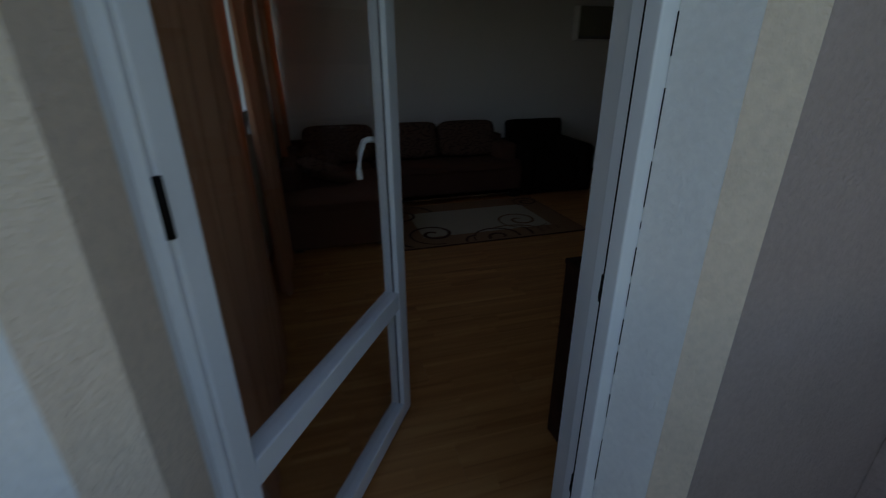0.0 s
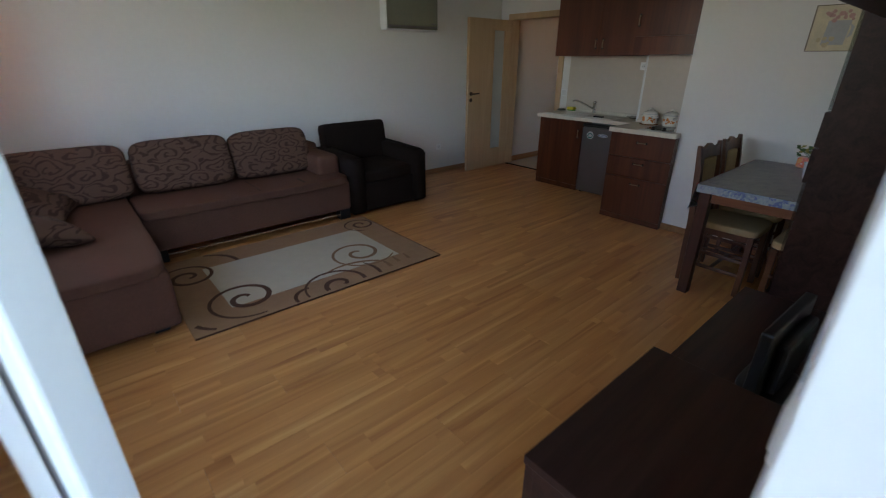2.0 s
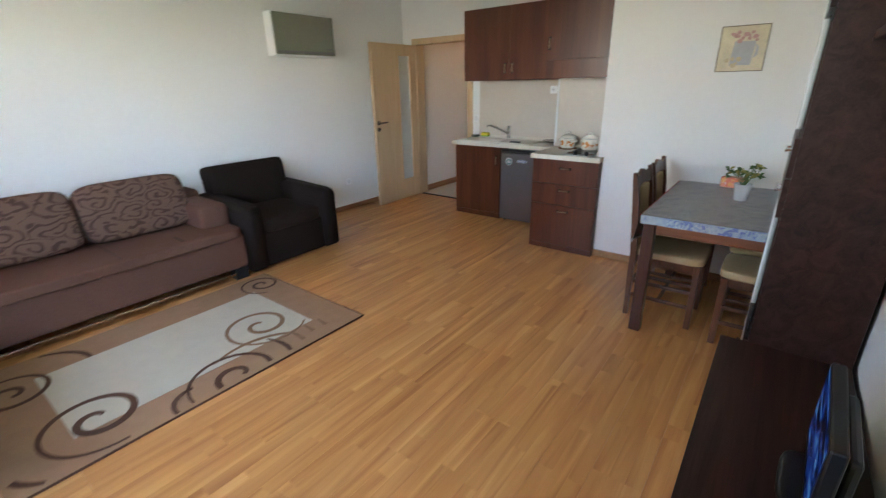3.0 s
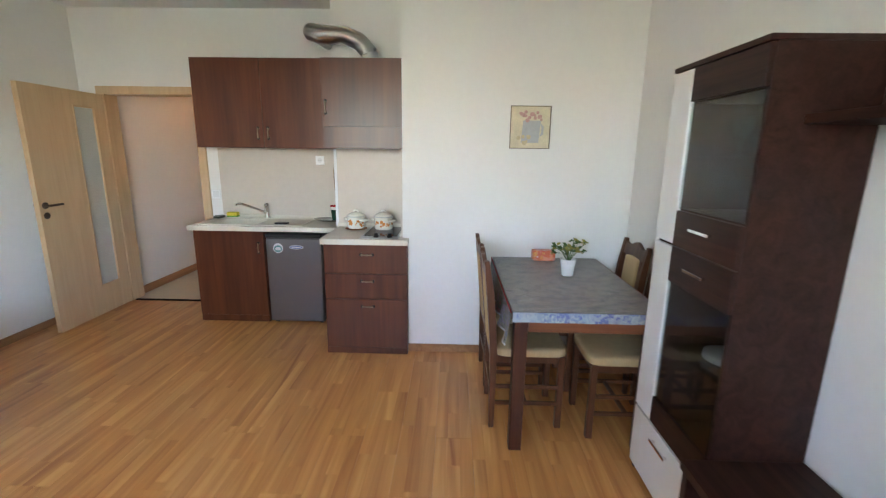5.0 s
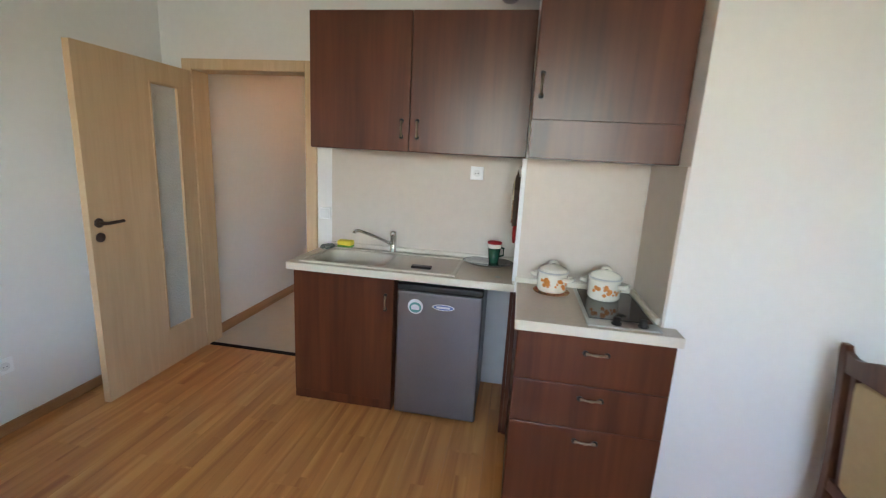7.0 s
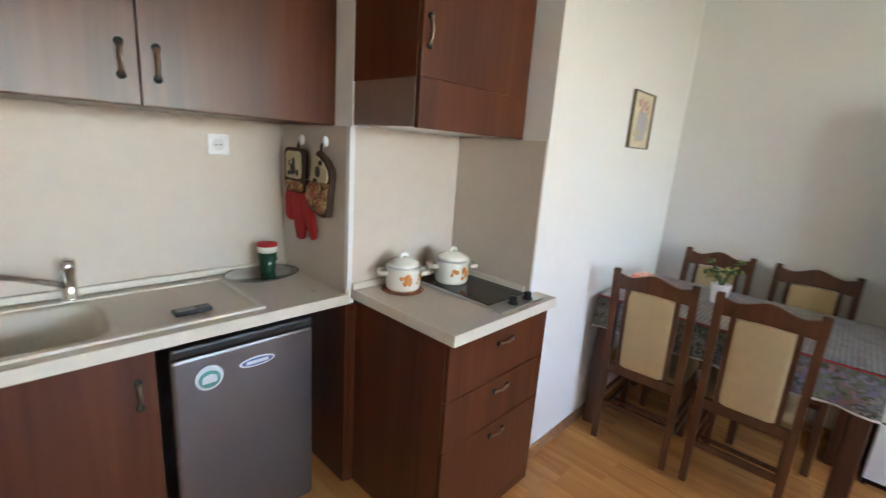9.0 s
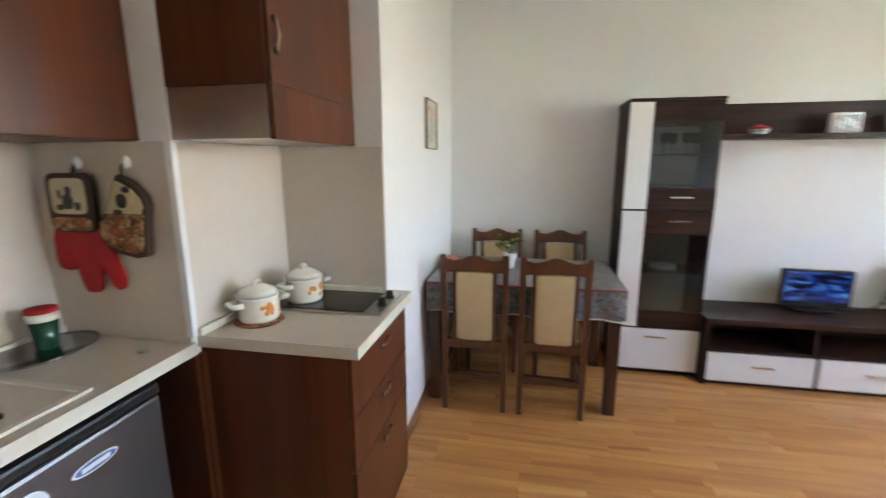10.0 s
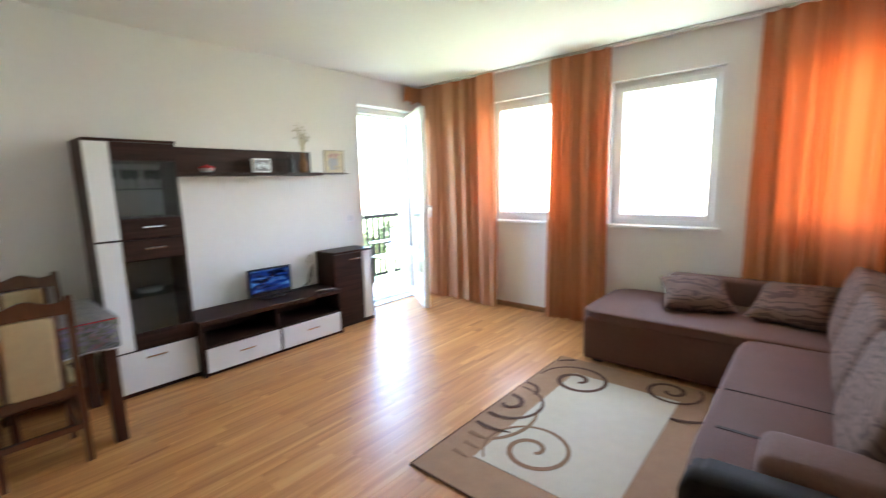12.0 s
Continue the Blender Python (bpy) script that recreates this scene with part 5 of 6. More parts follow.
rounded(bm, 3.43, 4.50, 0.57, 0.76, 0.19, 0.54, 18, 11, Matrix.Rotation(radians(-9), 3, 'X'))
made("backrest", bm, M_ARM, a, True)

# rug
rg = thing("rug", "tan rug with a cream field and brown scrolls", "rug", 2.1, 3.04)
RGX0, RGX1, RGY0, RGY1 = 1.18, 3.02, 2.49, 3.73
block("pile", (RGX0, RGY0, 0.0, RGX1, RGY1, 0.010), M_RUG, rg, 0.003)
part(block("field", (1.45, 2.72, 0.0102, 2.765, 3.45, 0.0125), M_CREAM, rg), "cream field")


def scroll(bm, cx, cy, r, turns, start, width, z, decay=0.9, flip=-1):
    """A spiral band on the rug, wide outside and thin at the eye."""
    n = int(turns * 40)
    prev = None
    for i in range(n + 1):
        u = i / n
        rr = r * (1 - decay * u ** 0.95)
        w = width * (0.35 + 0.65 * math.sin(math.pi * min(1, 0.25 + 0.75 * (1 - u))))
        a = start + flip * turns * 2 * math.pi * u
        ps = []
        for q in (rr + w / 2, max(0.002, rr - w / 2)):
            ps.append(Vector((cx + q * math.cos(a), cy + q * math.sin(a), z)))
        ok = all(RGX0 + 0.01 < p.x < RGX1 - 0.01 and RGY0 + 0.01 < p.y < RGY1 - 0.01 for p in ps)
        if ok and prev:
            vs = [bm.verts.new(p) for p in (*prev, ps[1], ps[0])]
            up = [bm.verts.new(p.co + Vector((0, 0, 0.0015))) for p in vs]
            bm.faces.new(up)
            for k in range(4):
                bm.faces.new((vs[k], vs[(k + 1) % 4], up[(k + 1) % 4], up[k]))
        prev = ps if ok else None


SPIRALS = [(1.56, 2.79, 0.27, 1.7, 4.9, 0.038), (2.15, 2.555, 0.27, 1.7, 3.6, 0.036), (2.88, 3.53, 0.175, 1.8, 4.4, 0.024), (1.335, 3.37, 0.22, 1.7, 3.0, 0.032)]
ARCS = [(1.45, 3.42, 0.30, 0.22, 1.5, 0.03), (1.45, 2.76, 0.29, 0.24, 4.5, 0.03), (1.93, 2.53, 0.13, 0.45, 4.3, 0.026), (2.15, 2.555, 0.36, 0.11, 0.6, 0.03)]
for kind, args in [("spiral", q) for q in SPIRALS] + [("arc", q) for q in ARCS]:
    bm = bmesh.new()
    scroll(bm, *args, 0.0128, 0.9 if kind == "spiral" else 0.12)
    bmesh.ops.remove_doubles(bm, verts=bm.verts, dist=1e-5)
    part(made("scroll", bm, M_RBROWN, rg), "dark brown scroll")
for args, d in (((2.52, 2.945, 0.28, 1.75, 5.6, 0.032), 0.9), ((2.36, 2.42, 0.42, 0.2, 2.2, 0.028), 0.15), ((2.15, 2.555, 0.46, 0.075, 0.33, 0.034), 0.08), ((2.15, 2.555, 0.56, 0.06, 0.27, 0.034), 0.08), ((2.15, 2.555, 0.66, 0.05, 0.22, 0.034), 0.08)):
    bm = bmesh.new()
    scroll(bm, *args, 0.0128, d)
    bmesh.ops.remove_doubles(bm, verts=bm.verts, dist=1e-5)
    part(made("tan_scroll", bm, M_RTAN, rg), "tan scroll")
bm = bmesh.new()
for q in (((RGX0, RGY0), (RGX1, RGY0)), ((RGX1, RGY0), (RGX1, RGY1))):
    tube(bm, [(x, y, 0.0062) for x, y in q], 0.006, 8)
part(made("binding", bm, M_RBROWN, rg, True), "dark sewn edge binding")

# dining table
tb = thing("dining_table", "dark wooden dining table with square legs", "table", 4.45, 0.59)
TX0, TX1, TY0, TY1, TZ = 3.895, 5.015, 0.245, 0.975, 0.765
block("top", (TX0, TY0, TZ - 0.025, TX1, TY1, TZ), M_TABLE, tb, 0.003)
block("leg", [(x, y, 0, x + 0.065, y + 0.065, TZ - 0.026) for x in (TX0 + 0.01, TX1 - 0.075) for y in (TY0 + 0.01, TY1 - 0.075)], M_TABLE, tb, 0.004)
part(block("apron", [(TX0 + 0.02, TY0 + 0.08, TZ - 0.11, TX0 + 0.04, TY1 - 0.08, TZ - 0.026), (TX1 - 0.04, TY0 + 0.08, TZ - 0.11, TX1 - 0.02, TY1 - 0.08, TZ - 0.026), (TX0 + 0.08, TY0 + 0.02, TZ - 0.11, TX1 - 0.08, TY0 + 0.04, TZ - 0.026), (TX0 + 0.08, TY1 - 0.04, TZ - 0.11, TX1 - 0.08, TY1 - 0.02, TZ - 0.026)], M_APRON, tb), "reddish wooden apron")
cl = thing("tablecloth", "grey plastic tablecloth with a floral border on the table", "tablecloth", 4.45, 0.6, TZ)
bm = bmesh.new()
nx, ny = 40, 28
grid = []
for i in range(nx + 1):
    row = []
    for j in range(ny + 1):
        x, y = TX0 - 0.006 + (TX1 - TX0 + 0.008) * i / nx, TY0 - 0.006 + (TY1 - TY0 + 0.012) * j / ny
        row.append(bm.verts.new((x, y, TZ + 0.0025 + 0.0022 * max(0, noise.noise(Vector((x * 7, y * 11, 0.3)))))))
    grid.append(row)
for i in range(nx):
    for j in range(ny):
        bm.faces.new((grid[i][j], grid[i + 1][j], grid[i + 1][j + 1], grid[i][j + 1]))
made("top_sheet", bm, M_CLOTH, cl, True)


def drop(bm, a, b, out, lo, hi, waves, seed, amp=0.016):
    """A hanging strip of cloth from a to b."""
    a, b, out = Vector(a), Vector(b), Vector(out)
    n, rows = 36, 6
    g = []
    for r in range(rows + 1):
        v = r / rows
        row = []
        for i in range(n + 1):
            u = i / n
            length = lo + (hi - lo) * u
            off = 0.004 + amp * v * (1 + math.sin(waves * u * 6.28 + seed))
            row.append(bm.verts.new(a.lerp(b, u) + out * off + Vector((0, 0, -length * v))))
        g.append(row)
    for r in range(rows):
        for i in range(n):
            bm.faces.new((g[r][i], g[r][i + 1], g[r + 1][i + 1], g[r + 1][i]))


def cloth_side(a, b, out, length, waves, seed, amp):
    """One hanging side of the cloth: red piping along the fold, the print, then a white hem."""
    a, b = Vector(a), Vector(b)
    bm = bmesh.new()
    drop(bm, a, b, out, length, length, waves, seed, amp)
    part(made("border", bm, M_CLOTHB, cl, True), "printed floral border")
    bm, bm2 = bmesh.new(), bmesh.new()
    o = Vector(out)
    n = 36
    fold = [a.lerp(b, i / n) + o * 0.0065 + Vector((0, 0, -0.004)) for i in range(n + 1)]
    hem = [a.lerp(b, i / n) + o * (0.006 + amp * (1 + math.sin(waves * i / n * 6.28 + seed))) + Vector((0, 0, -length)) for i in range(n + 1)]
    tube(bm, fold, 0.003, 6)
    tube(bm2, hem, 0.0045, 6)
    part(made("piping", bm, M_RED, cl, True), "red line along the fold")
    part(made("hem", bm2, M_HEM, cl, True), "white hem")


cloth_side((TX0 - 0.006, TY1 + 0.006, TZ + 0.002), (TX1, TY1 + 0.006, TZ + 0.002), (0, 1, 0), 0.17, 5, 0.5, 0.016)
cloth_side((TX0 - 0.006, TY0 - 0.006, TZ + 0.002), (TX1, TY0 - 0.006, TZ + 0.002), (0, -1, 0), 0.17, 5, 2.5, 0.016)
bm = bmesh.new()
drop(bm, (TX0 - 0.006, TY0 - 0.006, TZ + 0.002), (TX0 - 0.006, TY1 + 0.006, TZ + 0.002), (-1, 0, 0), 0.05, 0.05, 4, 1.5, 0.002)
part(made("end_border", bm, M_CLOTHE, cl, True), "pale blue printed end border")


# chairs
def dining_chair():
    c = new("dining_chair")
    c.empty_display_size = 0.1
    c["turned"] = True
    tagged(c, "dark wooden dining chair with beige padded seat and back", "chair", "chairs round the table")
    w, d = 0.173, 0.41

    def lean(z):
        """How far the back has leaned away at a height."""
        return 0.0 if z < 0.45 else -0.045 * ((z - 0.45) / 0.5) ** 1.15
    for s in (-1, 1):
        bm = bmesh.new()
        zs = (0.0, 0.22, 0.45, 0.62, 0.80, 0.94, 0.962)
        rear = [(0.006 - 0.006 * min(z, 0.45) / 0.45 + lean(z), z) for z in zs]
        fore = [(0.034 + 0.004 * min(z, 0.45) / 0.45 + lean(z) - (0.012 if z > 0.9 else 0.0), z) for z in zs[::-1]]
        prism(bm, rear + fore, "x", s * w - 0.016, s * w + 0.016)
        bmesh.ops.bevel(bm, geom=bm.edges[:], offset=0.004, segments=1, affect='EDGES')
        made("back_post", bm, M_CHAIR, c)
    for s in (-1, 1):
        bm = bmesh.new()
        box(bm, s * (w - 0.012) - 0.018, d - 0.035, 0, s * (w - 0.012) + 0.018, d, 0.43, bev=0.004)
        made("front_leg", bm, M_CHAIR, c)
    # top rail: a bowed board with a raised middle and dipped shoulders
    bm = bmesh.new()
    n = 24
    rows = []
    for k in range(n + 1):
        u = 2 * k / n - 1
        x = u * (w - 0.014)
        top = 0.928 + 0.034 * math.exp(-(u * 2.3) ** 2) + 0.014 * max(0.0, abs(u) - 0.72) / 0.28
        low = 0.862 + 0.010 * math.cos(u * math.pi / 2)
        bow = -0.008 * (1 - u * u)
        rows.append([bm.verts.new((x, lean(z) + bow + q, z)) for z, q in ((low, 0.004), (low, 0.026), (top, 0.022), (top, 0.002))])
    for r0, r1 in zip(rows, rows[1:]):
        for k in range(4):
            bm.faces.new((r0[k], r0[(k + 1) % 4], r1[(k + 1) % 4], r1[k]))
    bm.faces.new(rows[0][::-1]), bm.faces.new(rows[-1])
    made("top_rail", bm, M_CHAIR, c)
    block("lower_rail", (-w + 0.016, 0.004, 0.405, w - 0.016, 0.028, 0.452), M_CHAIR, c, 0.003)
    for s in (-1, 1):
        bm = bmesh.new()
        prism(bm, [(0.004, 0.452), (0.026, 0.452), (0.022 + lean(0.87), 0.868), (0.0 + lean(0.87), 0.868)], "x", s * 0.112 - 0.010, s * 0.112 + 0.010)
        made("back_stile", bm, M_CHAIR, c)
    bm = bmesh.new()
    rounded(bm, 0, 0.012 + lean(0.66), 0.66, 0.203, 0.036, 0.412, 16, 8, Matrix.Rotation(radians(5.0), 3, 'X'))
    part(made("back_pad", bm, M_SEAT, c, True), "beige fabric back panel")
    bm = bmesh.new()
    rounded(bm, 0, 0.225, 0.452, 0.37, 0.40, 0.055, 7, 10)
    part(made("seat", bm, M_SEAT, c, True), "beige fabric seat")
    block("seat_frame", (-w + 0.01, 0.038, 0.385, w - 0.01, d - 0.012, 0.428), M_CHAIR, c, 0.002)
    block("stretcher", [(s * w - 0.009, 0.034, z, s * w + 0.009, d - 0.033, z + 0.022) for z in (0.14, 0.24) for s in (-1, 1)], M_CHAIR, c, 0.003)
    block("cross_stretcher", [(-w + 0.01, d / 2 - 0.01, 0.142, w - 0.01, d / 2 + 0.01, 0.16), (-w + 0.016, 0.008, 0.20, w - 0.016, 0.026, 0.232)], M_CHAIR, c, 0.003)
    return c


ch = dining_chair()
ch.matrix_world = pose(4.28, 1.06, 0, 0, 0, 180)
copy_thing(ch, pose(4.72, 1.065, 0, 0, 0, 181.5))
copy_thing(ch, pose(4.195, 0.125, 0, 0, 0, 0))
copy_thing(ch, pose(4.665, 0.125, 0, 0, 0, 0))


# plant pot and fruit bowl on the table
def leaf_at(bm, base, way, length, width):
    way = Vector(way).normalized()
    side = way.orthogonal().normalized() * width
    p = Vector(base)
    tip = p + way * length + Vector((0, 0, -length * 0.2))
    mid = p + way * length * 0.5
    vs = [bm.verts.new(q) for q in (p, mid + side, tip, mid - side)]
    bm.faces.new(vs)


pl = thing("potted_plant", "small leafy plant in a white pot on the table", "plant", 4.55, 0.555, TZ + 0.004)
px, py, pz = 4.55, 0.555, TZ + 0.005
bm = bmesh.new()
lathe(bm, [(0.034, 0), (0.036, 0.003), (0.048, 0.10), (0.05, 0.105), (0.043, 0.105), (0.04, 0.085), (0.001, 0.083)], px, py, pz, 24)
made("pot", bm, M_WHITE, pl, True)
rnd = random.Random(4)
bm, bm2, bm3 = bmesh.new(), bmesh.new(), bmesh.new()
for k in range(16):
    a, s = rnd.uniform(0, 6.28), rnd.uniform(0.03, 0.1)
    top = Vector((px + s * math.cos(a), py + s * math.sin(a), pz + rnd.uniform(0.13, 0.23)))
    tube(bm3, [(px, py, pz + 0.08), (px + s * 0.4 * math.cos(a), py + s * 0.4 * math.sin(a), pz + 0.14), top], 0.002, 5)
    for _ in range(5):
        leaf_at(bm if rnd.random() < 0.65 else bm2, top, (rnd.uniform(-1, 1), rnd.uniform(-1, 1), rnd.uniform(-0.3, 0.8)), rnd.uniform(0.025, 0.045), 0.011)
stuff(made("leaf", bm, M_LEAF, pl))
stuff(made("yellow_leaf", bm2, M_LEAFY, pl), "yellowish leaves")
stuff(made("stem", bm3, M_LEAF, pl))
fb = thing("gift_pack", "orange and red wrapped packet on the table", "packet", 4.93, 0.63, TZ + 0.004)
bm = bmesh.new()
rounded(bm, 4.93, 0.63, TZ + 0.043, 0.075, 0.16, 0.075, 9, 7)
made("wrap", bm, print_cloth("candy_print", [(0.0, (0.72, 0.10, 0.10)), (0.35, (0.80, 0.22, 0.10)), (0.6, (0.85, 0.42, 0.12)), (0.8, (0.8, 0.30, 0.28)), (1.0, (0.85, 0.80, 0.76))], 22, 0.35, 0.4), fb, True)


# ---- TV wall ----
TG = "wall unit pieces"


def bar_pull(bm, x, y, z, w=0.10):
    box(bm, x - w / 2, y + 0.012, z - 0.006, x + w / 2, y + 0.02, z + 0.006, bev=0.002)
    for s in (-1, 1):
        box(bm, x + s * (w / 2 - 0.012) - 0.005, y, z - 0.004, x + s * (w / 2 - 0.012) + 0.005, y + 0.013, z + 0.004)


def tv_front(parent, name, x0, x1, y, z0, z1, mat, handle=None):
    d = block(name, (x0 + 0.002, y, z0 + 0.002, x1 - 0.002, y + 0.018, z1 - 0.002), mat, parent, 0.0015)
    if handle:
        bm = bmesh.new()
        bar_pull(bm, handle[0], y + 0.018, handle[1], 0.13)
        bmesh.ops.translate(bm, verts=bm.verts, vec=-parent.location)
        h = made("handle", bm, M_CHROME, None)
        h.parent = d
        part(h, "chrome bar handle")
    return d


YB = TVY + 0.018
# Pale boards behind the glass doors carry the window's reflection as colour.
M_REFLECT = material("window_reflection", (0.42, 0.41, 0.39), 0.5, var=0.04)
# tower
X0, X1, XS, YF, ZT = 3.275, 3.828, 3.68, 0.36, 1.85
t = thing("display_cabinet", "tall wenge and white display cabinet with glass doors", "cabinet", 3.56, 0.2, 0, TG)
block("body", [(X0, YB, 0, X0 + 0.018, YF, ZT - 0.019), (X1 - 0.018, YB, 0, X1, YF, ZT - 0.019), (X0, YB, ZT - 0.018, X1, YF + 0.02, ZT), (X0 + 0.018, YB, 0.0, X1 - 0.018, YF - 0.02, 0.035), (XS - 0.008, YB + 0.01, 0.035, XS + 0.008, YF, ZT - 0.019), (X0 + 0.018, YB, 0.036, X1 - 0.018, YB + 0.008, ZT - 0.019),
               (X0 + 0.018, YB + 0.009, 0.33, XS - 0.009, YF, 0.348), (X0 + 0.018, YB + 0.009, 0.99, XS - 0.009, YF, 1.006), (X0 + 0.018, YB + 0.009, 1.285, XS - 0.009, YF, 1.30), (X0 + 0.018, YB + 0.009, 1.70, XS - 0.009, YF, 1.716)], M_WENGE, t)
part(block("reflection_board", [(X0 + 0.019, YB + 0.009, z0, XS - 0.0095, YB + 0.012, z1) for z0, z1 in ((1.302, 1.698), (0.35, 0.988))], M_REFLECT, t), "pale grey board standing in for the window's reflection")
tv_front(t, "header", X0, XS, YF, 1.705, ZT - 0.02, M_WENGE)
tv_front(t, "drawer", X0, XS, YF, 1.15, 1.295, M_WENGE, (3.48, 1.235))
tv_front(t, "drawer", X0, XS, YF, 1.0, 1.148, M_WENGE, (3.48, 1.08))
tv_front(t, "white_door", XS + 0.001, X1, YF, 1.155, ZT - 0.02, M_WHITE)
tv_front(t, "white_door", XS + 0.001, X1, YF, 0.348, 1.145, M_WHITE)
tv_front(t, "base_drawer", X0, X1, YF, 0.04, 0.338, M_WHITE, (3.56, 0.285))
tv_front(t, "rail_front", X0, XS, YF, 0.348, 0.47, M_WENGE)
for z0, z1 in ((1.30, 1.702), (0.472, 0.997)):
    g = block("glass_door", (X0 + 0.004, YF + 0.006, z0, XS - 0.004, YF + 0.012, z1), M_TINT, t)
    g.visible_shadow = False
for z in (1.5, 0.72):
    part(block("glass_shelf", (X0 + 0.02, YB + 0.02, z, XS - 0.01, YF - 0.02, z + 0.006), M_TINT, t), "glass shelf")


def stem_glass(x, y, z):
    g = thing("wine_glass", "clear stemmed glass on the cabinet shelf", "glass", x, y, z, "glasses in the cabinet")
    bm = bmesh.new()
    lathe(bm, [(0.028, 0), (0.026, 0.003), (0.004, 0.008), (0.004, 0.06), (0.02, 0.075), (0.03, 0.1), (0.028, 0.14), (0.026, 0.14), (0.027, 0.1), (0.016, 0.078), (0.001, 0.072)], x, y, z, 18)
    made("bowl", bm, M_TINT, g, True)
    return g


first = stem_glass(3.36, 0.17, 1.507)
for dx, dy in ((0.07, 0.05), (0.14, 0.0), (0.21, 0.06), (0.29, 0.02)):
    copy_thing(first, pose(3.36 + dx, 0.17 + dy, 1.507))
bw = thing("plate_stack", "small stack of pale plates behind the glass", "plates", 3.5, 0.2, 0.727)
bm = bmesh.new()
for k in range(4):
    lathe(bm, [(0.05, 0.0), (0.085, 0.008), (0.086, 0.011), (0.05, 0.004)], 3.5, 0.2, 0.727 + k * 0.006, 24)
made("plate", bm, M_PALE, bw, True)

# shelf panel
s = thing("wall_shelf", "dark wenge wall shelf with a back panel", "shelf", 2.55, 0.1, 1.6, TG)
block("back_panel", (1.91, TVY + 0.001, 1.632, 3.272, TVY + 0.02, 1.842), M_WENGE, s, 0.001)
block("shelf", (1.91, TVY + 0.001, 1.602, 3.272, 0.25, 1.631), M_WENGE, s, 0.002)
block("ledge", (1.49, TVY + 0.001, 1.620, 1.909, 0.10, 1.630), M_WENGE, s)
# chest
CX0, CX1, CY, CZ = 1.41, 1.915, 0.335, 0.815
c = thing("chest", "wenge sideboard chest with a white end strip", "chest", 1.69, 0.18, 0, TG)
block("body", (CX0, YB, 0.0, CX1, CY - 0.018, CZ - 0.022), M_WENGE, c)
block("top", (CX0 - 0.004, YB, CZ - 0.021, CX1 + 0.004, CY + 0.004, CZ), M_WENGE, c, 0.002)
tv_front(c, "door", CX0 + 0.135, CX1, CY - 0.017, 0.04, CZ - 0.023, M_WENGE, (1.66, 0.725))
block("end_panel", (CX0, CY - 0.0175, 0.0, CX0 + 0.0095, CY + 0.0015, CZ - 0.022), M_WENGE, c)
tv_front(c, "white_strip", CX0 + 0.01, CX0 + 0.133, CY - 0.017, 0.04, CZ - 0.023, M_WHITE)
# stand
s = thing("tv_stand", "low wenge television stand with white drawers", "tv stand", 2.62, 0.24, 0, TG)
SX_0, SX_1, SYF, SZ = 1.925, 3.272, 0.445, 0.462
block("body", [(SX_0, YB, 0.0, SX_0 + 0.03, SYF, SZ - 0.036), (SX_1 - 0.03, YB, 0.0, SX_1, SYF, SZ - 0.036), (2.61, YB, 0.245, 2.63, SYF - 0.01, SZ - 0.036), (SX_0 + 0.03, YB, 0.232, SX_1 - 0.03, SYF - 0.005, 0.245), (SX_0 + 0.03, YB, 0.0, SX_1 - 0.03, SYF - 0.02, 0.025), (SX_0 + 0.03, YB, 0.246, SX_1 - 0.03, YB + 0.01, SZ - 0.036), (SX_0 + 0.03, YB, 0.026, SX_1 - 0.03, SYF - 0.04, 0.231)], M_WENGE, s)
block("top", (SX_0 - 0.002, YB, SZ - 0.035, SX_1 + 0.002, SYF + 0.012, SZ), M_WENGE, s, 0.002)
tv_front(s, "drawer", SX_0 + 0.03, 2.588, SYF - 0.012, 0.03, 0.23, M_WHITE, (2.28, 0.15))
tv_front(s, "drawer", 2.612, SX_1 - 0.03, SYF - 0.012, 0.03, 0.23, M_WHITE, (2.92, 0.15))
# television, turned a little
tv = thing("television", "small black flat television with a blue picture", "television", 2.525, 0.165, SZ + 0.001, rz=177)
bm = bmesh.new()
rounded(bm, 0, 0.0, 0.014, 0.24, 0.15, 0.026, 4, 7)
box(bm, -0.035, -0.02, 0.02, 0.035, 0.01, 0.05)
made("foot", bm, M_BLACK, tv, True)
bm = bmesh.new()
box(bm, -0.205, -0.022, 0.032, 0.205, 0.012, 0.288, bev=0.006)
box(bm, -0.15, 0.012, 0.06, 0.15, 0.05, 0.24, bev=0.015)
made("case", bm, M_BLACK, tv)
part(block("screen", (-0.187, -0.0235, 0.068, 0.187, -0.0225, 0.273), M_SCREEN, tv), "lit blue picture")
rm = thing("remote_control", "slim grey remote control on the stand", "remote", 2.075, 0.395, SZ, rz=-24)
block("body", (-0.085, -0.02, 0.001, 0.085, 0.02, 0.017), M_FRIDGE, rm, 0.004)
bm = bmesh.new()
for i in range(8):
    for j in range(3):
        box(bm, -0.07 + i * 0.016, -0.014 + j * 0.011, 0.0172, -0.06 + i * 0.016, -0.007 + j * 0.011, 0.019)
stuff(made("button", bm, M_PALE, rm), "pale buttons")
cb = thing("cable", "loose black television cable behind the chest", "cable", 2.05, 0.07, 0.3)
bm = bmesh.new()
tube(bm, [(2.06, 0.06, 0.5), (2.03, 0.07, 0.62), (2.0, 0.08, 0.7), (2.02, 0.1, 0.6), (2.08, 0.12, 0.52), (2.2, 0.12, SZ + 0.006), (2.4, 0.14, SZ + 0.006)], 0.004)
made("wire", bm, M_BLACK, cb, True)
wc = thing("power_cable", "loose black power cable with a white plug", "cable", 2.05, 0.06, 0.6)
bm = bmesh.new()
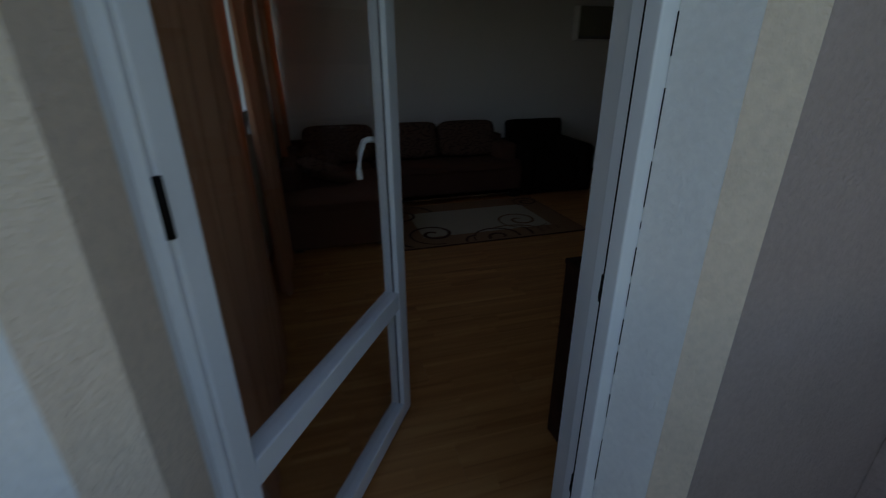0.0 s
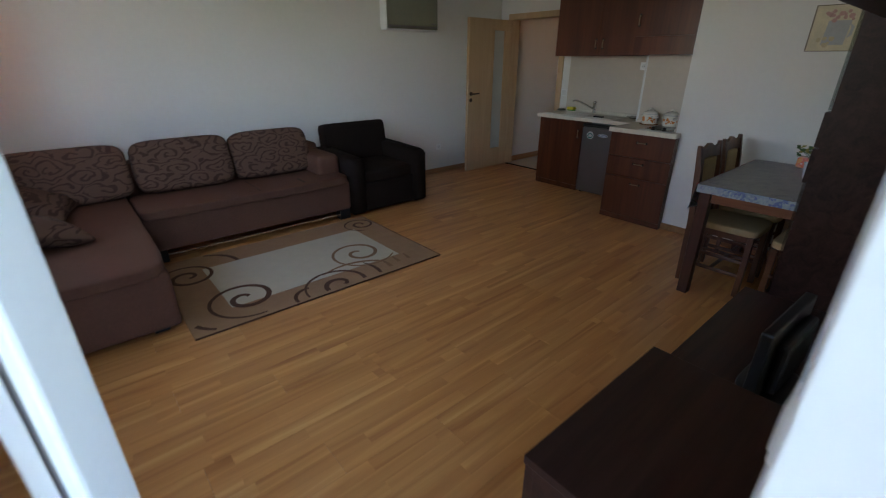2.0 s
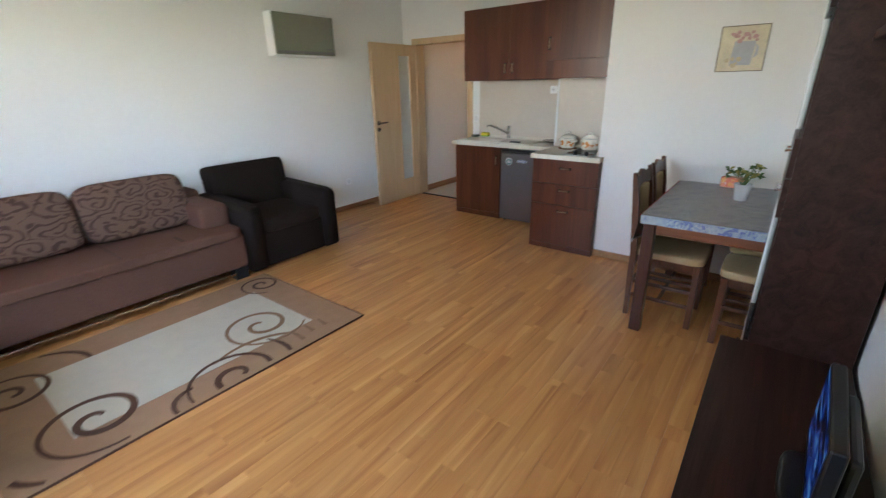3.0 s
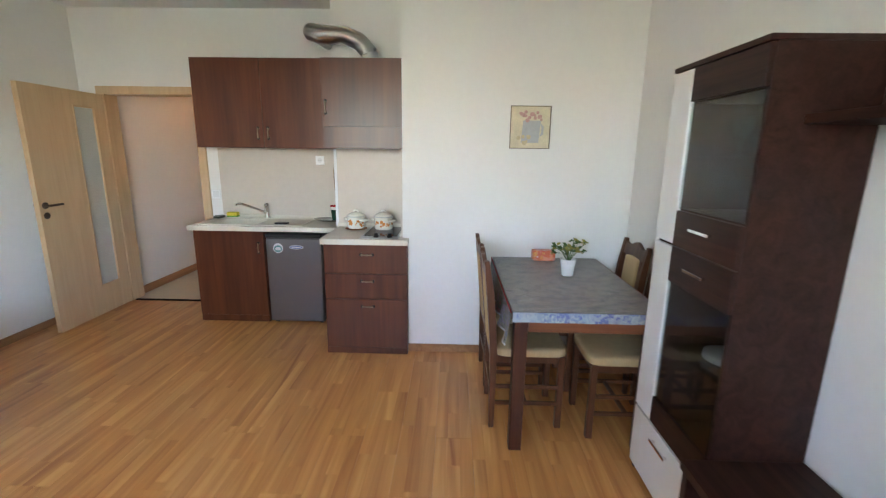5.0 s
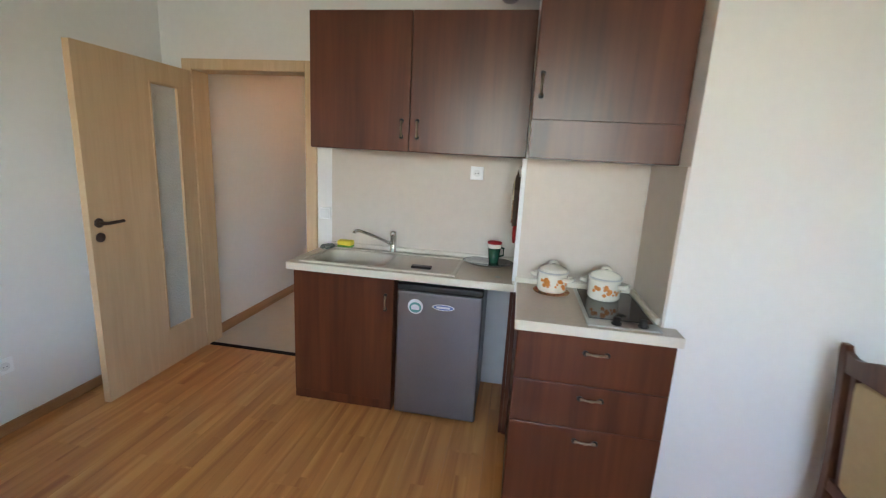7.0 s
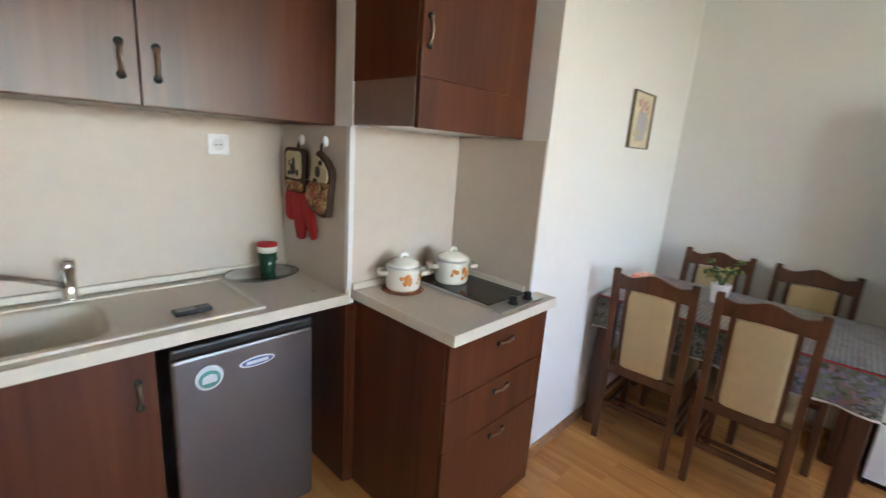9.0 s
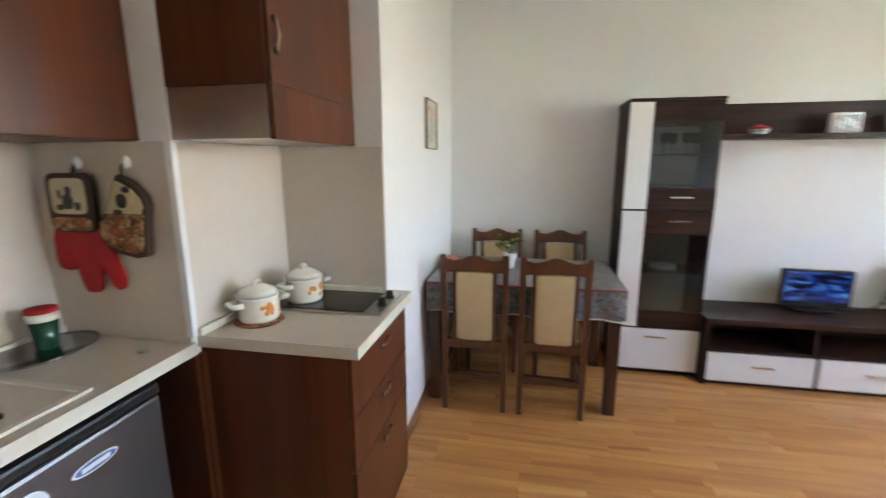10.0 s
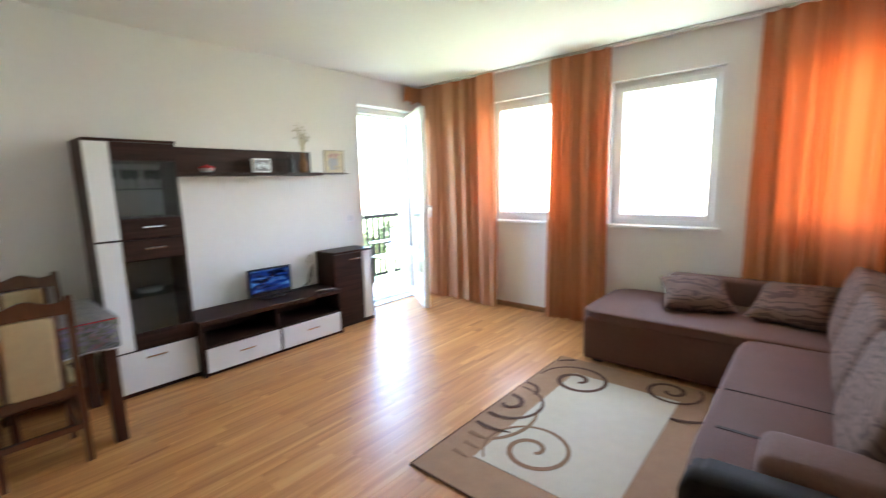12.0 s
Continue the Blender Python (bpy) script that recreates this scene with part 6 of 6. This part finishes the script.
tube(bm, [(2.035, 0.058, 0.78), (2.02, 0.06, 0.79), (2.005, 0.065, 0.775), (2.0, 0.07, 0.74), (2.03, 0.075, 0.70), (2.06, 0.07, 0.73), (2.03, 0.065, 0.77), (2.0, 0.06, 0.72), (2.0, 0.06, 0.62), (2.03, 0.06, 0.52), (2.1, 0.07, SZ + 0.005)], 0.003)
made("wire", bm, M_BLACK, wc, True)
bm = bmesh.new()
box(bm, 2.005, 0.05, 0.675, 2.035, 0.08, 0.715, bev=0.006)
part(made("plug", bm, M_PVC, wc, True), "white plug")
# things on the shelf
bo = thing("ceramic_bowl", "small red and white lidded pot on the shelf", "pot", 2.975, 0.14, 1.6315)
bm = bmesh.new()
lathe(bm, [(0.03, 0), (0.05, 0.015), (0.058, 0.035)], 2.975, 0.14, 1.6315, 20)
made("base", bm, M_WHITE, bo, True)
bm = bmesh.new()
lathe(bm, [(0.059, 0.0355), (0.057, 0.044), (0.05, 0.050), (0.02, 0.055), (0.012, 0.064), (0.001, 0.066)], 2.975, 0.14, 1.6315, 20)
part(made("lid", bm, M_RED, bo, True), "red lid")
bm = bmesh.new()
for k in range(10):
    a = 2 * math.pi * k / 10
    u, v = Vector((math.cos(a), math.sin(a), 0)), Vector((-math.sin(a), math.cos(a), 0))
    base = Vector((2.975, 0.14, 1.6315))
    bm.faces.new([bm.verts.new(base + u * r + v * w + Vector((0, 0, z))) for r, w, z in ((0.0525, -0.006, 0.015), (0.0525, 0.006, 0.015), (0.0605, 0.007, 0.034), (0.0605, -0.007, 0.034))])
stuff(made("stripe", bm, M_RED, bo), "red stripes")
ck = thing("desk_clock", "white framed table ornament with a grey face", "ornament", 2.495, 0.14, 1.6315)
block("frame", (2.41, 0.12, 1.632, 2.585, 0.155, 1.76), M_WHITE, ck, 0.008)
part(block("face", (2.425, 0.1555, 1.648, 2.57, 0.158, 1.745), M_FRIDGE, ck, 0.001), "grey face")
bm = bmesh.new()
for i in range(5):
    box(bm, 2.435 + 0.026 * i, 0.1582, 1.662 + 0.012 * (i % 3), 2.452 + 0.026 * i, 0.1592, 1.705 + 0.012 * (i % 3))
stuff(made("mark", bm, M_PALE, ck), "pale marks")
vs = thing("bottle_vase", "orange-brown vase with pale dry flowers on the shelf", "vase", 2.06, 0.14, 1.6315)
bm = bmesh.new()
lathe(bm, [(0.03, 0), (0.04, 0.03), (0.042, 0.09), (0.02, 0.14), (0.016, 0.18), (0.02, 0.19)], 2.06, 0.14, 1.6315, 20)
made("body", bm, material("amber_glaze", (0.22, 0.09, 0.03), 0.25, var=0.3, scale=40), vs, True)
bm, bm2 = bmesh.new(), bmesh.new()
rnd = random.Random(9)
for k in range(9):
    a, sp_ = rnd.uniform(0, 6.28), rnd.uniform(0.02, 0.09)
    tip = Vector((2.06 + sp_ * math.cos(a), 0.14 + 0.6 * sp_ * math.sin(a), 1.6315 + rnd.uniform(0.33, 0.47)))
    tube(bm, [(2.06, 0.14, 1.8), (2.06 + sp_ * 0.3 * math.cos(a), 0.14, 1.9), tip], 0.002, 5)
    for _ in range(7):
        q = tip + Vector((rnd.uniform(-0.035, 0.035), rnd.uniform(-0.03, 0.03), rnd.uniform(-0.06, 0.03)))
        leaf_at(bm2, q, (rnd.uniform(-1, 1), rnd.uniform(-1, 1), rnd.uniform(-0.2, 1)), 0.03, 0.008)
stuff(made("stem", bm, M_LEAFY, vs))
stuff(made("flower", bm2, material("dry_flower", (0.5, 0.48, 0.4), 0.8, var=0.2, scale=50), vs), "pale dry flowers")
bt = thing("dark_bottle", "dark small bottle on the shelf", "bottle", 2.19, 0.13, 1.6315)
bm = bmesh.new()
lathe(bm, [(0.028, 0), (0.03, 0.01), (0.03, 0.11), (0.012, 0.14), (0.012, 0.17)], 2.19, 0.13, 1.6315, 18)
made("body", bm, M_BLACK, bt, True)


# pictures
def flower_picture(name, x, y, z, w, h, axis):
    """A framed print of flowers in a grey jug; faces -x or +y."""
    p = thing(name, "framed print of mauve flowers in a grey jug", "picture", x, y, z, "wall pictures")

    def q(u0, u1, v0, v1, d0, d1):
        if axis == "x":
            return (x - d1, y - u1, z + v0, x - d0, y - u0, z + v1)
        return (x + u0, y + d0, z + v0, x + u1, y + d1, z + v1)
    W, Hh, f = w / 2, h / 2, 0.0045
    block("frame", [q(-W, W, Hh - f, Hh, 0.001, 0.018), q(-W, W, -Hh, -Hh + f, 0.001, 0.018), q(-W, -W + f, -Hh + f, Hh - f, 0.001, 0.018), q(W - f, W, -Hh + f, Hh - f, 0.001, 0.018)], material("picture_frame", (0.16, 0.12, 0.085), 0.45), p, 0.001)
    part(block("print", q(-W + f, W - f, -Hh + f, Hh - f, 0.002, 0.008), M_PAPER, p), "faded cream print")
    bm = bmesh.new()

    def flat(pts, d):
        vs = [bm.verts.new((x - d, y - u, z + v) if axis == "x" else (x + u, y + d, z + v)) for u, v in pts]
        bm.faces.new(vs)
    flat([(-0.22 * w, -0.36 * h), (0.22 * w, -0.36 * h), (0.26 * w, 0.16 * h), (-0.18 * w, 0.16 * h)], 0.0088)
    flat([(0.25 * w, 0.1 * h), (0.34 * w, 0.02 * h), (0.33 * w, -0.16 * h), (0.24 * w, -0.22 * h), (0.28 * w, -0.1 * h), (0.28 * w, 0.0)], 0.009)
    part(made("jug", bm, M_GREYP, p), "grey jug")
    bm = bmesh.new()
    r = random.Random(3)
    for k in range(16):
        cu, cv, s_ = r.uniform(-0.26, 0.34) * w, r.uniform(0.16, 0.36) * h, r.uniform(0.03, 0.06) * w
        flat([(cu + s_ * math.cos(i * 1.047), cv + s_ * math.sin(i * 1.047)) for i in range(6)], 0.0092 + 0.0001 * k)
    stuff(made("flower", bm, M_MAUVE, p), "mauve flowers")
    bm = bmesh.new()
    for k in range(9):
        cu, cv, s_ = r.uniform(-0.4, 0.0) * w, r.uniform(-0.4, -0.2) * h, r.uniform(0.03, 0.06) * w
        flat([(cu + s_ * math.cos(i * 1.047), cv + s_ * math.sin(i * 1.047)) for i in range(6)], 0.0092 + 0.0001 * k)
    stuff(made("fruit", bm, M_QUILT, p), "pale fruit shapes")
    return p


flower_picture("wall_picture", PX, 0.754, 1.683, 0.275, 0.285, "x")
flower_picture("small_picture", 1.61, TVY + 0.0, 1.755, 0.25, 0.24, "y")

# ---- floor boards, last ----
PW, PL = 0.1935, 1.29
me_cache = {}


def plank_mesh(length):
    key = round(length, 3)
    if key not in me_cache:
        bm = bmesh.new()
        box(bm, 0.0003, 0.0003, -0.009, length - 0.0003, PW - 0.0003, 0.0, bev=0.0004, seg=1)
        me = bpy.data.meshes.new("plank")
        bm.to_mesh(me)
        bm.free()
        me.materials.append(M_FLOOR)
        me_cache[key] = me
    return me_cache[key]


row, y = 0, TVY - 0.02
while y < SY - 0.02:
    x = WX - [0.0, 0.42, 0.84][row % 3]
    while x < KX - 0.02:
        a, b = max(x, WX), min(x + PL, KX + 0.01)
        if b - a > 0.05:
            ob = new("plank", plank_mesh(b - a))
            ob.parent = floor
            ob.location = (a, y, 0.0)
        x += PL
    y += PW
    row += 1
